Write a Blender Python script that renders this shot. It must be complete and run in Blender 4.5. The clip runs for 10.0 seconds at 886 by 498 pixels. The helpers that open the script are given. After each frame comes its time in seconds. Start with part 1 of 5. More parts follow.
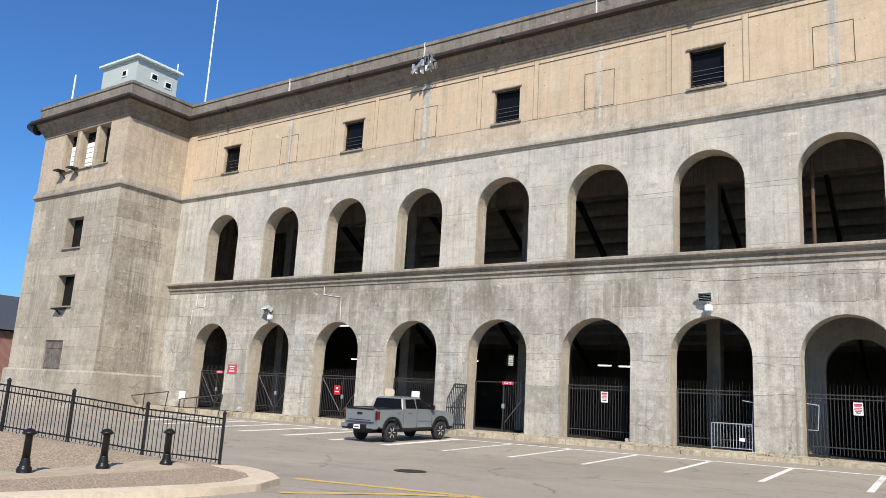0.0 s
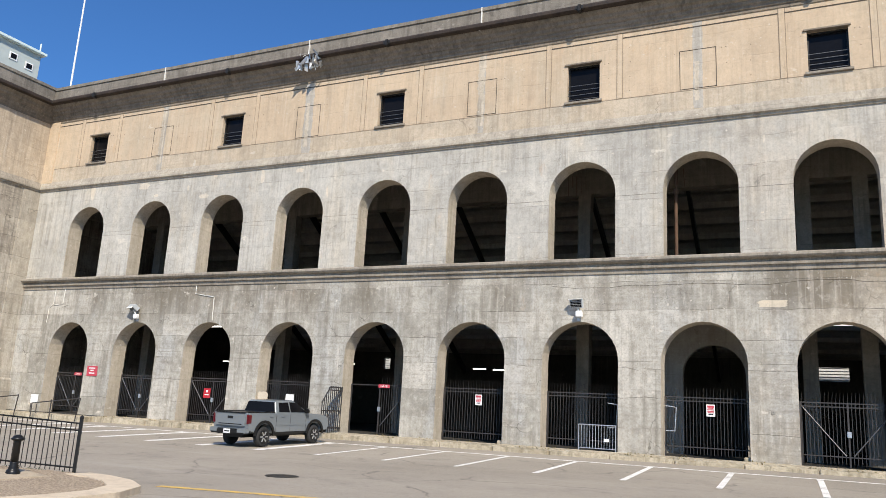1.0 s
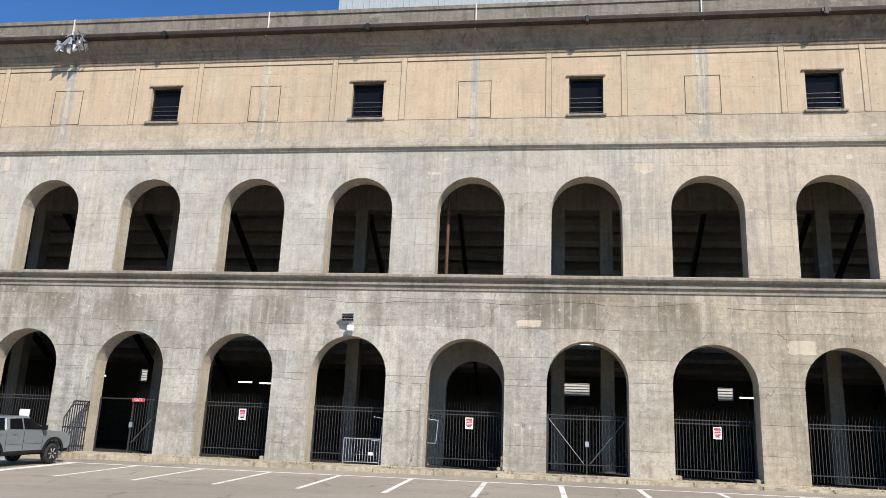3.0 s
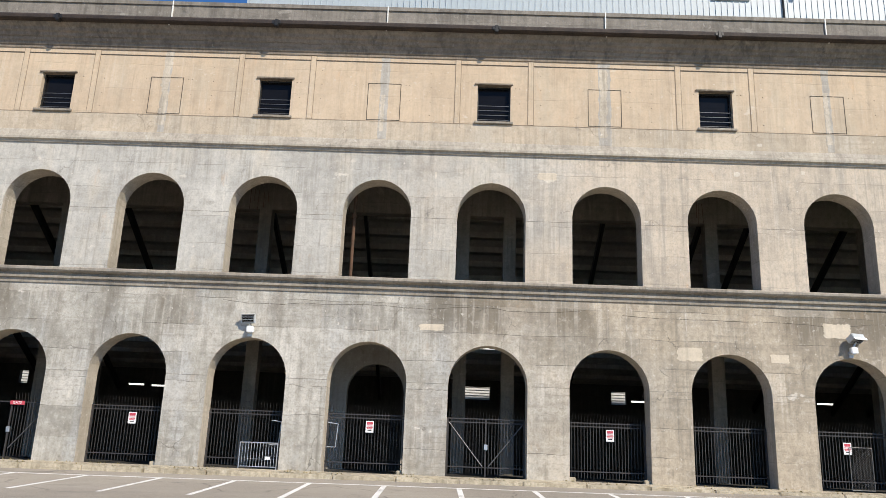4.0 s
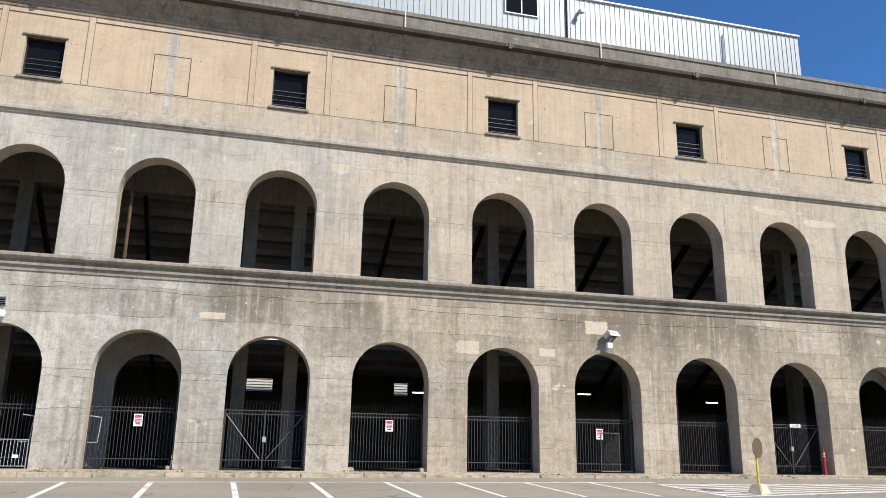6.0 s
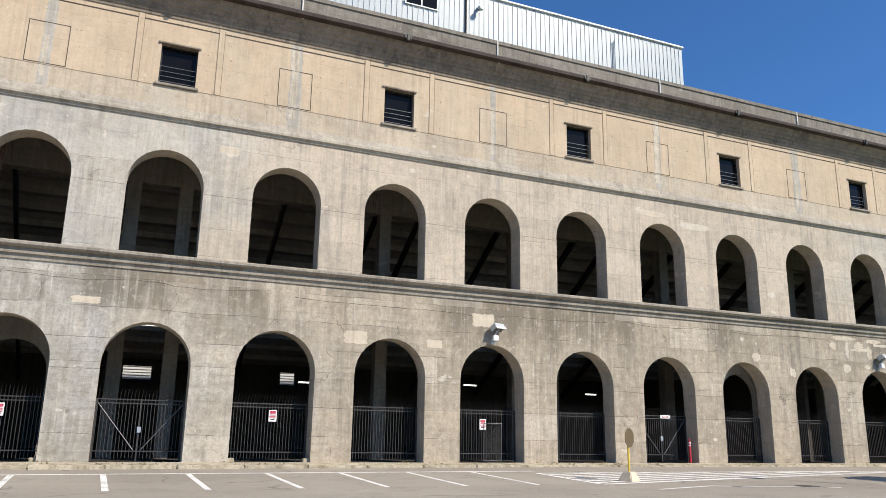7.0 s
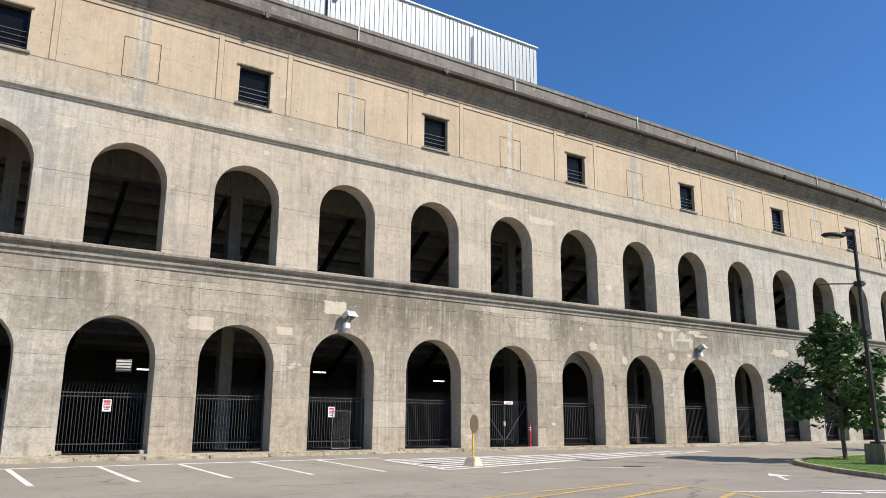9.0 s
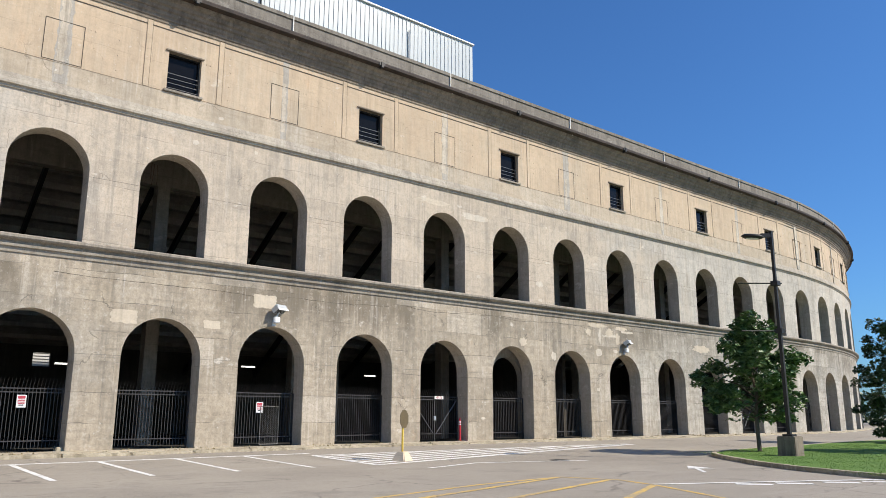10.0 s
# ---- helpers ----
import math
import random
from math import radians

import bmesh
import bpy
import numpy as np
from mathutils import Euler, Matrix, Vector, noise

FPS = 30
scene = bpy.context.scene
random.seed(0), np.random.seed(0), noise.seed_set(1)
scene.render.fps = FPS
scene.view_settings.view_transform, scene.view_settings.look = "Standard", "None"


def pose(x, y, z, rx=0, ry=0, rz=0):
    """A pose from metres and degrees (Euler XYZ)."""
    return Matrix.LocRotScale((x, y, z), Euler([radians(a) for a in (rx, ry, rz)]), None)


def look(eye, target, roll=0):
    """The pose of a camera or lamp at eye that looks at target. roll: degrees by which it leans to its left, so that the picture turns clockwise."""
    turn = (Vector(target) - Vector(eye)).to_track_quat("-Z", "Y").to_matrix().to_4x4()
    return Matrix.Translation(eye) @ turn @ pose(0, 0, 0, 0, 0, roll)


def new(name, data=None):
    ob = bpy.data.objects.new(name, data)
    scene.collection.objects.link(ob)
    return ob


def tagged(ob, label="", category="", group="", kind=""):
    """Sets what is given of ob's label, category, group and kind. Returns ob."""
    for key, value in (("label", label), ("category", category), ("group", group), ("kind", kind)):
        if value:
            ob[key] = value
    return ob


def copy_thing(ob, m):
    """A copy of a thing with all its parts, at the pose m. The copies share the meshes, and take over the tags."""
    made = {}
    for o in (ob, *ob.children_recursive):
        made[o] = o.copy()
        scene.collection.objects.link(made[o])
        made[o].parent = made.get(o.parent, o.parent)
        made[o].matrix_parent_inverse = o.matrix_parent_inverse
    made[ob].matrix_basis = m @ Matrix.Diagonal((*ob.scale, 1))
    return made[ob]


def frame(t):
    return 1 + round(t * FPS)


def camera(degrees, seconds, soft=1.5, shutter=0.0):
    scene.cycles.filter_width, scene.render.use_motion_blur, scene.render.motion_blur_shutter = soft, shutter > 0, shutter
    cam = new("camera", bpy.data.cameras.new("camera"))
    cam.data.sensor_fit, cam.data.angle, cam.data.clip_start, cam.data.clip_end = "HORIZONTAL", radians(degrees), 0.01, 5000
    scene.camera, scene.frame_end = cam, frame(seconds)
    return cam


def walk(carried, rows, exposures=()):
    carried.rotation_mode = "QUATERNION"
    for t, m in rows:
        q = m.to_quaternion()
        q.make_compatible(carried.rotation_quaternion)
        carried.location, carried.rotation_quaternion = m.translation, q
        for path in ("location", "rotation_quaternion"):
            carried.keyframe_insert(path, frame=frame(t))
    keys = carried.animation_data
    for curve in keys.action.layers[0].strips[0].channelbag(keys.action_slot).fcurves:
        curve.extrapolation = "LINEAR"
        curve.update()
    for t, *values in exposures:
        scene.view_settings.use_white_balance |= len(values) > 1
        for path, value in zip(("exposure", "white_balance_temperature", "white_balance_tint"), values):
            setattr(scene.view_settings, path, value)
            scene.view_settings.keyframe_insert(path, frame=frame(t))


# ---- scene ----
# ---- camera ----
cam = camera(60.5, 10.0, soft=0.78)
PATH = [
    (0, (37.685, -31.008, 1.28), (36.565, -29.399, 1.672), 3.3),
    (0.5, (37.681, -31.002, 1.279), (36.689, -29.314, 1.687), 3.3),
    (1, (37.662, -30.969, 1.277), (36.815, -29.206, 1.694), 3.1),
    (1.5, (37.664, -30.972, 1.278), (36.955, -29.15, 1.699), 2.9),
    (2, (37.658, -30.961, 1.277), (37.082, -29.096, 1.711), 2.6),
    (2.5, (37.659, -30.962, 1.277), (37.233, -29.062, 1.736), 2.5),
    (4, (37.657, -30.955, 1.28), (37.618, -29.018, 1.777), 2.2),
    (4.5, (37.611, -30.925, 1.278), (37.701, -28.991, 1.776), 2.0),
    (5, (37.762, -30.92, 1.241), (37.994, -28.998, 1.741), 1.9),
    (6.5, (37.874, -30.982, 1.24), (38.502, -29.146, 1.723), 0.8),
    (7, (37.945, -30.999, 1.254), (38.706, -29.21, 1.727), 1.0),
    (7.5, (37.925, -31.002, 1.303), (38.786, -29.257, 1.763), 1.2),
    (8, (37.935, -31.011, 1.327), (38.878, -29.306, 1.778), 1.1),
    (8.5, (37.934, -31.016, 1.361), (38.958, -29.356, 1.805), 0.7),
    (9, (37.916, -31.023, 1.341), (39.016, -29.412, 1.782), 0.3),
    (9.5, (37.929, -31.051, 1.363), (39.103, -29.491, 1.797), 0.2),
    (10, (37.954, -31.064, 1.376), (39.194, -29.555, 1.803), 0.1),
]
walk(cam, [(t, look(eye, target, roll)) for t, eye, target, roll in PATH], [(0, 0.12), (10, 0.12)])

# ---- world and sun ----
SUN = Vector((0.76, -1.0, 1.10)).normalized()
world = bpy.data.worlds.new("sky")
scene.world = world
world.use_nodes = True
wn = world.node_tree
sky = wn.nodes.new("ShaderNodeTexSky")
sky.sky_type, sky.sun_disc = "NISHITA", False
sky.sun_elevation, sky.sun_rotation = math.asin(SUN.z), math.atan2(SUN.x, SUN.y)
sky.air_density, sky.dust_density, sky.ozone_density = 1.0, 0.8, 5.0
tint = wn.nodes.new("ShaderNodeMix")
tint.data_type, tint.blend_type = "RGBA", "MULTIPLY"
tint.inputs[0].default_value, tint.inputs[7].default_value = 1.0, (0.54, 0.91, 1.27, 1.0)
wn.links.new(sky.outputs[0], tint.inputs[6])
wn.links.new(tint.outputs[2], wn.nodes["Background"].inputs[0])
wn.nodes["Background"].inputs[1].default_value = 0.107
sun = new("sun", bpy.data.lights.new("sun", "SUN"))
sun.data.energy, sun.data.angle, sun.data.color = 5.2, radians(0.53), (1.0, 0.905, 0.77)
sun.matrix_world = look(SUN * 100, (0, 0, 0))

# ---- helpers of this scene ----
P, T = 4.88, 0.90            # arch pitch, wall thickness
HL, HU, HW = 1.6, 1.455, 0.73
XS, R = 100.0, 71.0         # where the wall begins to curve, and its radius
LAST = 40


def bay(k):
    """Centre of an arch; the end bays by the tower are set a little wider."""
    if k < 5:
        return k * P - 0.043 * (5 - k) ** 2
    if k <= 11:
        return k * P
    if k <= 18:
        return 11 * P + (k - 11) * 4.92 + 0.022 * (k - 11) ** 2
    return bay(18) + (k - 18) * 5.14


def W(s, d, z):
    """A point of the wall: s along it, d behind its face, z up."""
    if s <= XS:
        return Vector((s, d, z))
    a = (s - XS) / R
    return Vector((XS + (R - d) * math.sin(a), R - (R - d) * math.cos(a), z))


def at_wall(s, d=0.0, z=0.0):
    p = W(s, d, z)
    return pose(p.x, p.y, p.z, 0, 0, 0 if s <= XS else math.degrees((s - XS) / R))


def G(x, y):
    return -0.121 + 0.0035 * (min(max(x, -20), 60) - 38) + 0.031 * min(max(y, -9), 0)


def box(bm, x0, x1, y0, y1, z0, z1, bevel=0.0):
    vs = [bm.verts.new((x, y, z)) for z in (z0, z1) for y in (y0, y1) for x in (x0, x1)]
    fs = [bm.faces.new([vs[i] for i in f]) for f in ((0, 2, 3, 1), (4, 5, 7, 6), (0, 1, 5, 4), (2, 6, 7, 3), (0, 4, 6, 2), (1, 3, 7, 5))]
    if bevel:
        bmesh.ops.bevel(bm, geom=list({e for f in fs for e in f.edges}), offset=bevel, segments=2, affect="EDGES")
    return bm


def tube(bm, a, b, r0, r1=None, n=8):
    a, b = Vector(a), Vector(b)
    r1 = r0 if r1 is None else r1
    q = (b - a).to_track_quat("Z", "Y")
    ring = [[bm.verts.new(p + q @ Vector((r * math.cos(i * math.tau / n), r * math.sin(i * math.tau / n), 0))) for i in range(n)] for p, r in ((a, r0), (b, r1))]
    for i in range(n):
        bm.faces.new((ring[0][i], ring[0][(i + 1) % n], ring[1][(i + 1) % n], ring[1][i]))
    bm.faces.new(ring[0][::-1])
    bm.faces.new(ring[1])
    return bm


def lathe(bm, profile, n=16, centre=(0, 0, 0)):
    c = Vector(centre)
    rings = [[bm.verts.new(c + Vector((r * math.cos(i * math.tau / n), r * math.sin(i * math.tau / n), z))) for i in range(n)] for r, z in profile]
    for a, b in zip(rings, rings[1:]):
        for i in range(n):
            bm.faces.new((a[i], a[(i + 1) % n], b[(i + 1) % n], b[i]))
    bm.faces.new(rings[0][::-1])
    bm.faces.new(rings[-1])
    return bm


def prism(bm, pts, y0, y1):
    """Extrudes a polygon of (x, z) from y0 to y1."""
    a = [bm.verts.new((x, y0, z)) for x, z in pts]
    b = [bm.verts.new((x, y1, z)) for x, z in pts]
    n = len(pts)
    for i in range(n):
        bm.faces.new((a[i], a[(i + 1) % n], b[(i + 1) % n], b[i]))
    bm.faces.new(a[::-1])
    bm.faces.new(b)
    return bm


def mesh_of(name, bm, material, smooth=False):
    bmesh.ops.recalc_face_normals(bm, faces=bm.faces)
    me = bpy.data.meshes.new(name)
    bm.to_mesh(me)
    bm.free()
    me.materials.append(material)
    if smooth:
        for p in me.polygons:
            p.use_smooth = True
    return me


def part(name, bm, material, parent=None, label="", smooth=False, at=None):
    ob = new(name, mesh_of(name, bm, material, smooth))
    if at is not None:
        ob.matrix_basis = at
    if parent is not None:
        ob.parent = parent
    return tagged(ob, label)


def share(name, mesh, parent, at, label=""):
    ob = new(name, mesh)
    ob.matrix_basis = at
    ob.parent = parent
    return tagged(ob, label)


def thing(name, m, label, category, group="", kind=""):
    ob = new(name)
    ob.empty_display_size = 0.2
    ob.matrix_basis = m
    return tagged(ob, label, category, group, kind)


BM = bmesh.new

# ---- materials ----


class Nodes:
    def __init__(self, name):
        self.m = bpy.data.materials.new(name)
        self.m.use_nodes = True
        self.t = self.m.node_tree
        self.b = self.t.nodes["Principled BSDF"]
        self.pos = self.t.nodes.new("ShaderNodeNewGeometry").outputs["Position"]

    def put(self, socket, value):
        if isinstance(value, bpy.types.NodeSocket):
            self.t.links.new(value, socket)
        elif value is not None:
            socket.default_value = value

    def scaled(self, v):
        n = self.t.nodes.new("ShaderNodeVectorMath")
        n.operation = "MULTIPLY"
        self.put(n.inputs[0], self.pos)
        n.inputs[1].default_value = v
        return n.outputs[0]

    def noise(self, scale, detail=4.0, rough=0.6, stretch=None):
        n = self.t.nodes.new("ShaderNodeTexNoise")
        self.put(n.inputs["Vector"], self.scaled(stretch) if stretch else self.pos)
        n.inputs["Scale"].default_value, n.inputs["Detail"].default_value, n.inputs["Roughness"].default_value = scale, detail, rough
        return n.outputs["Fac"]

    def voronoi(self, scale, feature="F1"):
        n = self.t.nodes.new("ShaderNodeTexVoronoi")
        n.feature = feature
        self.put(n.inputs["Vector"], self.pos)
        n.inputs["Scale"].default_value = scale
        return n

    def span(self, v, a, b, lo=0.0, hi=1.0):
        n = self.t.nodes.new("ShaderNodeMapRange")
        for i, x in enumerate((v, a, b, lo, hi)):
            self.put(n.inputs[i], x)
        return n.outputs[0]

    def math(self, op, a, b=None):
        n = self.t.nodes.new("ShaderNodeMath")
        n.operation = op
        self.put(n.inputs[0], a)
        self.put(n.inputs[1], b)
        return n.outputs[0]

    def mix(self, f, a, b, how="MIX"):
        n = self.t.nodes.new("ShaderNodeMix")
        n.data_type, n.blend_type = "RGBA", how
        self.put(n.inputs[0], f)
        for s, c in ((n.inputs[6], a), (n.inputs[7], b)):
            self.put(s, (*c, 1.0) if isinstance(c, tuple) else c)
        return n.outputs[2]

    def axis(self, i):
        n = self.t.nodes.new("ShaderNodeSeparateXYZ")
        self.put(n.inputs[0], self.pos)
        return n.outputs[i]

    def done(self, colour, rough=0.8, metal=0.0, height=None, strength=0.3, distance=0.02):
        self.put(self.b.inputs["Base Color"], (*colour, 1.0) if isinstance(colour, tuple) else colour)
        self.put(self.b.inputs["Roughness"], rough)
        self.put(self.b.inputs["Metallic"], metal)
        if height is not None:
            n = self.t.nodes.new("ShaderNodeBump")
            n.inputs["Strength"].default_value, n.inputs["Distance"].default_value = strength, distance
            self.put(n.inputs["Height"], height)
            self.put(self.b.inputs["Normal"], n.outputs[0])
        return self.m


def plain(name, colour, rough=0.6, metal=0.0, vary=0.15, scale=3.0):
    n = Nodes(name)
    dark = tuple(c * (1 - vary) for c in colour)
    light = tuple(min(1.0, c * (1 + vary)) for c in colour)
    f = n.math("ADD", n.math("MULTIPLY", n.noise(scale), 0.6), n.math("MULTIPLY", n.noise(scale * 9, 3), 0.4))
    return n.done(n.mix(n.span(f, 0.35, 0.65), dark, light), rough, metal, n.noise(scale * 14, 2), 0.1, 0.004)


def concrete(name, light, mid, dark, patch, stain=0.5, boards=0.5, drip=0.0, warm=None, brown=None, pit=0.34, marks=1.0, rust=0.0):
    """Old board-marked concrete: cloudy tone, rain streaks, lift lines, cracks, pits, pale repairs."""
    n = Nodes(name)
    cloud = n.noise(0.28, 8, 0.7)
    col = n.mix(n.span(cloud, 0.41, 0.59), mid, light)
    if warm:
        col = n.mix(n.math("MULTIPLY", n.span(n.noise(1.0, 5, 0.7, (0.5, 0.5, 0.16)), 0.50, 0.64), 0.7), col, warm)
    if brown:
        far = n.math("ADD", n.axis(0), n.math("MULTIPLY", n.noise(0.16, 6, 0.7), 34.0))
        f = n.math("MULTIPLY", n.span(far, 52.0, 62.0), n.span(far, 93.0, 101.0, 1.0, 0.25))
        col = n.mix(n.math("MULTIPLY", f, 0.85), col, brown)
    blotch = n.noise(1.3, 9, 0.78)
    col = n.mix(n.math("MULTIPLY", n.span(blotch, 0.50, 0.70), stain), col, dark)
    where = n.span(n.noise(0.35, 3, 0.6), 0.42, 0.56)
    streak = n.noise(1.0, 6, 0.7, (3.2, 3.2, 0.14))
    col = n.mix(n.math("MULTIPLY", n.math("MULTIPLY", n.span(streak, 0.50, 0.66), where), stain * 1.1), col, dark)
    wide = n.noise(1.0, 6, 0.65, (0.8, 0.8, 0.11))
    col = n.mix(n.math("MULTIPLY", n.span(wide, 0.54, 0.68), stain * 0.9), col, dark)
    if drip:
        blot = n.noise(1.0, 6, 0.7, (0.22, 0.22, 0.05))
        edge = n.span(n.math("ADD", n.axis(2), n.math("MULTIPLY", n.noise(1.0, 6, 0.7, (1.4, 1.4, 0.15)), 4.5)), drip, drip + 1.5)
        col = n.mix(n.math("MULTIPLY", n.math("MULTIPLY", n.span(blot, 0.44, 0.55), edge), 0.72), col, (0.125, 0.10, 0.066))
    # pours of the formwork: blocks that differ a little in tone, with lift lines between them
    row_at = n.math("ADD", n.math("MULTIPLY", n.axis(2), 0.86), n.math("MULTIPLY", n.noise(0.6, 5, 0.6), 0.22))
    row = n.math("FLOOR", row_at)
    col_at = n.math("ADD", n.math("MULTIPLY", n.math("ADD", n.axis(0), n.axis(1)), 0.41), n.math("MULTIPLY", row, 0.37))
    cell = n.t.nodes.new("ShaderNodeCombineXYZ")
    n.put(cell.inputs[0], n.math("FLOOR", col_at))
    n.put(cell.inputs[1], row)
    lot = n.t.nodes.new("ShaderNodeTexWhiteNoise")
    lot.noise_dimensions = "2D"
    n.put(lot.inputs["Vector"], cell.outputs[0])
    col = n.mix(n.math("MULTIPLY", n.span(lot.outputs["Value"], 0.35, 1.0), 0.30 * boards), col, dark)
    col = n.mix(n.math("MULTIPLY", n.span(lot.outputs["Value"], 0.0, 0.3, 1.0, 0.0), 0.22 * boards), col, patch)
    line = n.span(n.math("PINGPONG", row_at, 0.5), 0.0, 0.016, 1.0, 0.0)
    seen = n.span(n.noise(1.0, 4, 0.6, (0.45, 0.45, 1.2)), 0.45, 0.56)
    col = n.mix(n.math("MULTIPLY", n.math("MULTIPLY", line, seen), boards), col, tuple(c * 0.5 for c in dark))
    seam = n.math("MULTIPLY", n.span(n.math("PINGPONG", col_at, 0.5), 0.0, 0.006, 1.0, 0.0), n.span(n.noise(0.8, 4), 0.50, 0.60))
    col = n.mix(n.math("MULTIPLY", seam, boards * 0.7), col, tuple(c * 0.6 for c in dark))
    # upright board marks and thin rain runs
    mark = n.noise(1.0, 3, 0.55, (7.5, 7.5, 0.22))
    col = n.mix(n.math("MULTIPLY", n.math("MULTIPLY", n.span(mark, 0.50, 0.62), n.span(n.noise(0.4, 4, 0.6), 0.40, 0.58)), (0.30 * stain + 0.16) * marks), col, dark)
    col = n.mix(n.math("MULTIPLY", n.math("MULTIPLY", n.span(mark, 0.46, 0.36), n.span(n.noise(0.33, 4, 0.6), 0.46, 0.60)), 0.26), col, patch)
    plank = n.noise(1.0, 3, 0.6, (0.35, 0.35, 7.0))
    col = n.mix(n.math("MULTIPLY", n.math("MULTIPLY", n.span(plank, 0.5, 0.68), n.span(n.noise(0.5, 4), 0.42, 0.6)), boards * 0.45), col, dark)
    # cracks
    vor = n.t.nodes.new("ShaderNodeTexVoronoi")
    vor.feature = "DISTANCE_TO_EDGE"
    vor.inputs["Scale"].default_value = 0.42
    shift = n.t.nodes.new("ShaderNodeVectorMath")
    shift.operation = "ADD"
    nz = n.t.nodes.new("ShaderNodeTexNoise")
    n.put(nz.inputs["Vector"], n.pos)
    nz.inputs["Scale"].default_value, nz.inputs["Detail"].default_value = 1.4, 6
    n.put(shift.inputs[0], n.pos)
    n.put(shift.inputs[1], nz.outputs["Color"])
    n.put(vor.inputs["Vector"], shift.outputs[0])
    crack = n.math("MULTIPLY", n.span(vor.outputs[0], 0.0, 0.010, 1.0, 0.0), n.span(n.noise(0.7, 3), 0.52, 0.62))
    col = n.mix(n.math("MULTIPLY", crack, boards * 0.8), col, tuple(c * 0.45 for c in dark))
    # pale repairs and lime runs with ragged edges
    rep = n.noise(0.75, 9, 0.62, (1, 1, 1.7))
    col = n.mix(n.math("MULTIPLY", n.span(rep, 0.655, 0.685), 0.6), col, patch)
    run = n.noise(1.0, 7, 0.65, (2.6, 2.6, 0.22))
    col = n.mix(n.math("MULTIPLY", n.span(run, 0.64, 0.70), 0.5), col, patch)
    if rust:
        bleed = n.math("MULTIPLY", n.span(n.noise(1.0, 6, 0.65, (1.5, 1.5, 0.55)), 0.60, 0.70), n.span(n.noise(0.3, 3), 0.46, 0.58))
        col = n.mix(n.math("MULTIPLY", bleed, rust), col, (0.56, 0.33, 0.17))
    # mottling of the worn skin
    mott = n.noise(3.2, 6, 0.72)
    col = n.mix(n.math("MULTIPLY", n.span(mott, 0.50, 0.66), pit * 0.8), col, dark)
    col = n.mix(n.math("MULTIPLY", n.span(mott, 0.46, 0.34), pit * 0.6), col, patch)
    chip = n.noise(5.5, 5, 0.6)
    col = n.mix(n.math("MULTIPLY", n.span(chip, 0.64, 0.68), 0.8), col, patch)
    speck = n.noise(11.0, 6, 0.8)
    col = n.mix(n.math("MULTIPLY", n.span(speck, 0.48, 0.64), pit), col, dark)
    grain = n.noise(48.0, 4, 0.8)
    col = n.mix(n.math("MULTIPLY", n.span(grain, 0.50, 0.66), pit * 0.7), col, dark)
    flake = n.noise(17.0, 3, 0.7)
    col = n.mix(n.math("MULTIPLY", n.span(flake, 0.64, 0.69), 0.35), col, patch)
    h = n.math("ADD", n.math("MULTIPLY", plank, 0.4), n.math("ADD", n.math("MULTIPLY", speck, 0.8), n.math("MULTIPLY", grain, 0.35)))
    h = n.math("SUBTRACT", h, n.math("MULTIPLY", n.math("ADD", crack, n.math("MULTIPLY", line, seen)), 0.5))
    return n.done(col, 0.9, 0, h, 0.45, 0.02)


LOWER = concrete("grey_concrete", (0.56, 0.53, 0.465), (0.37, 0.35, 0.30), (0.17, 0.15, 0.118), (0.76, 0.70, 0.61), 0.62, 1.0, 7.2, (0.47, 0.47, 0.45), (0.48, 0.395, 0.285), 0.46, 0.6, 0.25)
UPPER = concrete("pale_grey_concrete", (0.57, 0.545, 0.485), (0.44, 0.42, 0.375), (0.23, 0.21, 0.18), (0.72, 0.66, 0.56), 0.55, 0.6, 0.0, (0.56, 0.50, 0.40), (0.57, 0.465, 0.345), 0.36, 1.0, 0.45)
TAN = concrete("tan_concrete", (0.61, 0.475, 0.33), (0.53, 0.41, 0.285), (0.33, 0.26, 0.185), (0.64, 0.57, 0.46), 0.42, 0.32, 0.0, (0.50, 0.42, 0.31), None, 0.26, 0.8, 0.35)
BAND = concrete("band_concrete", (0.37, 0.325, 0.262), (0.30, 0.262, 0.212), (0.14, 0.12, 0.095), (0.50, 0.46, 0.39), 0.7, 0.4)
# Base is darker than the wall concretes; random stains come on top.
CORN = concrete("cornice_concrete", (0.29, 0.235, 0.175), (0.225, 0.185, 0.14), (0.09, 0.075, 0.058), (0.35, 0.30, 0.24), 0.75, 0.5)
STRINGC = concrete("string_concrete", (0.48, 0.425, 0.34), (0.39, 0.345, 0.28), (0.20, 0.175, 0.14), (0.56, 0.52, 0.45), 0.6, 0.4)
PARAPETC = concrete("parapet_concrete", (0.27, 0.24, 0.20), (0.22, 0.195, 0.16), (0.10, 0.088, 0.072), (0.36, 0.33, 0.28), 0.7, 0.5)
GREYJOINT = plain("grey_joint", (0.20, 0.18, 0.15), 0.95)
FRIEZE = concrete("frieze_concrete", (0.58, 0.475, 0.35), (0.50, 0.415, 0.31), (0.29, 0.24, 0.175), (0.66, 0.60, 0.50), 0.6, 0.8, 0.0, (0.49, 0.44, 0.36), None, 0.4)
TOWER = concrete("tower_concrete", (0.475, 0.42, 0.335), (0.38, 0.338, 0.27), (0.19, 0.165, 0.13), (0.64, 0.57, 0.47), 0.55, 0.9, 0.0, (0.50, 0.46, 0.39))
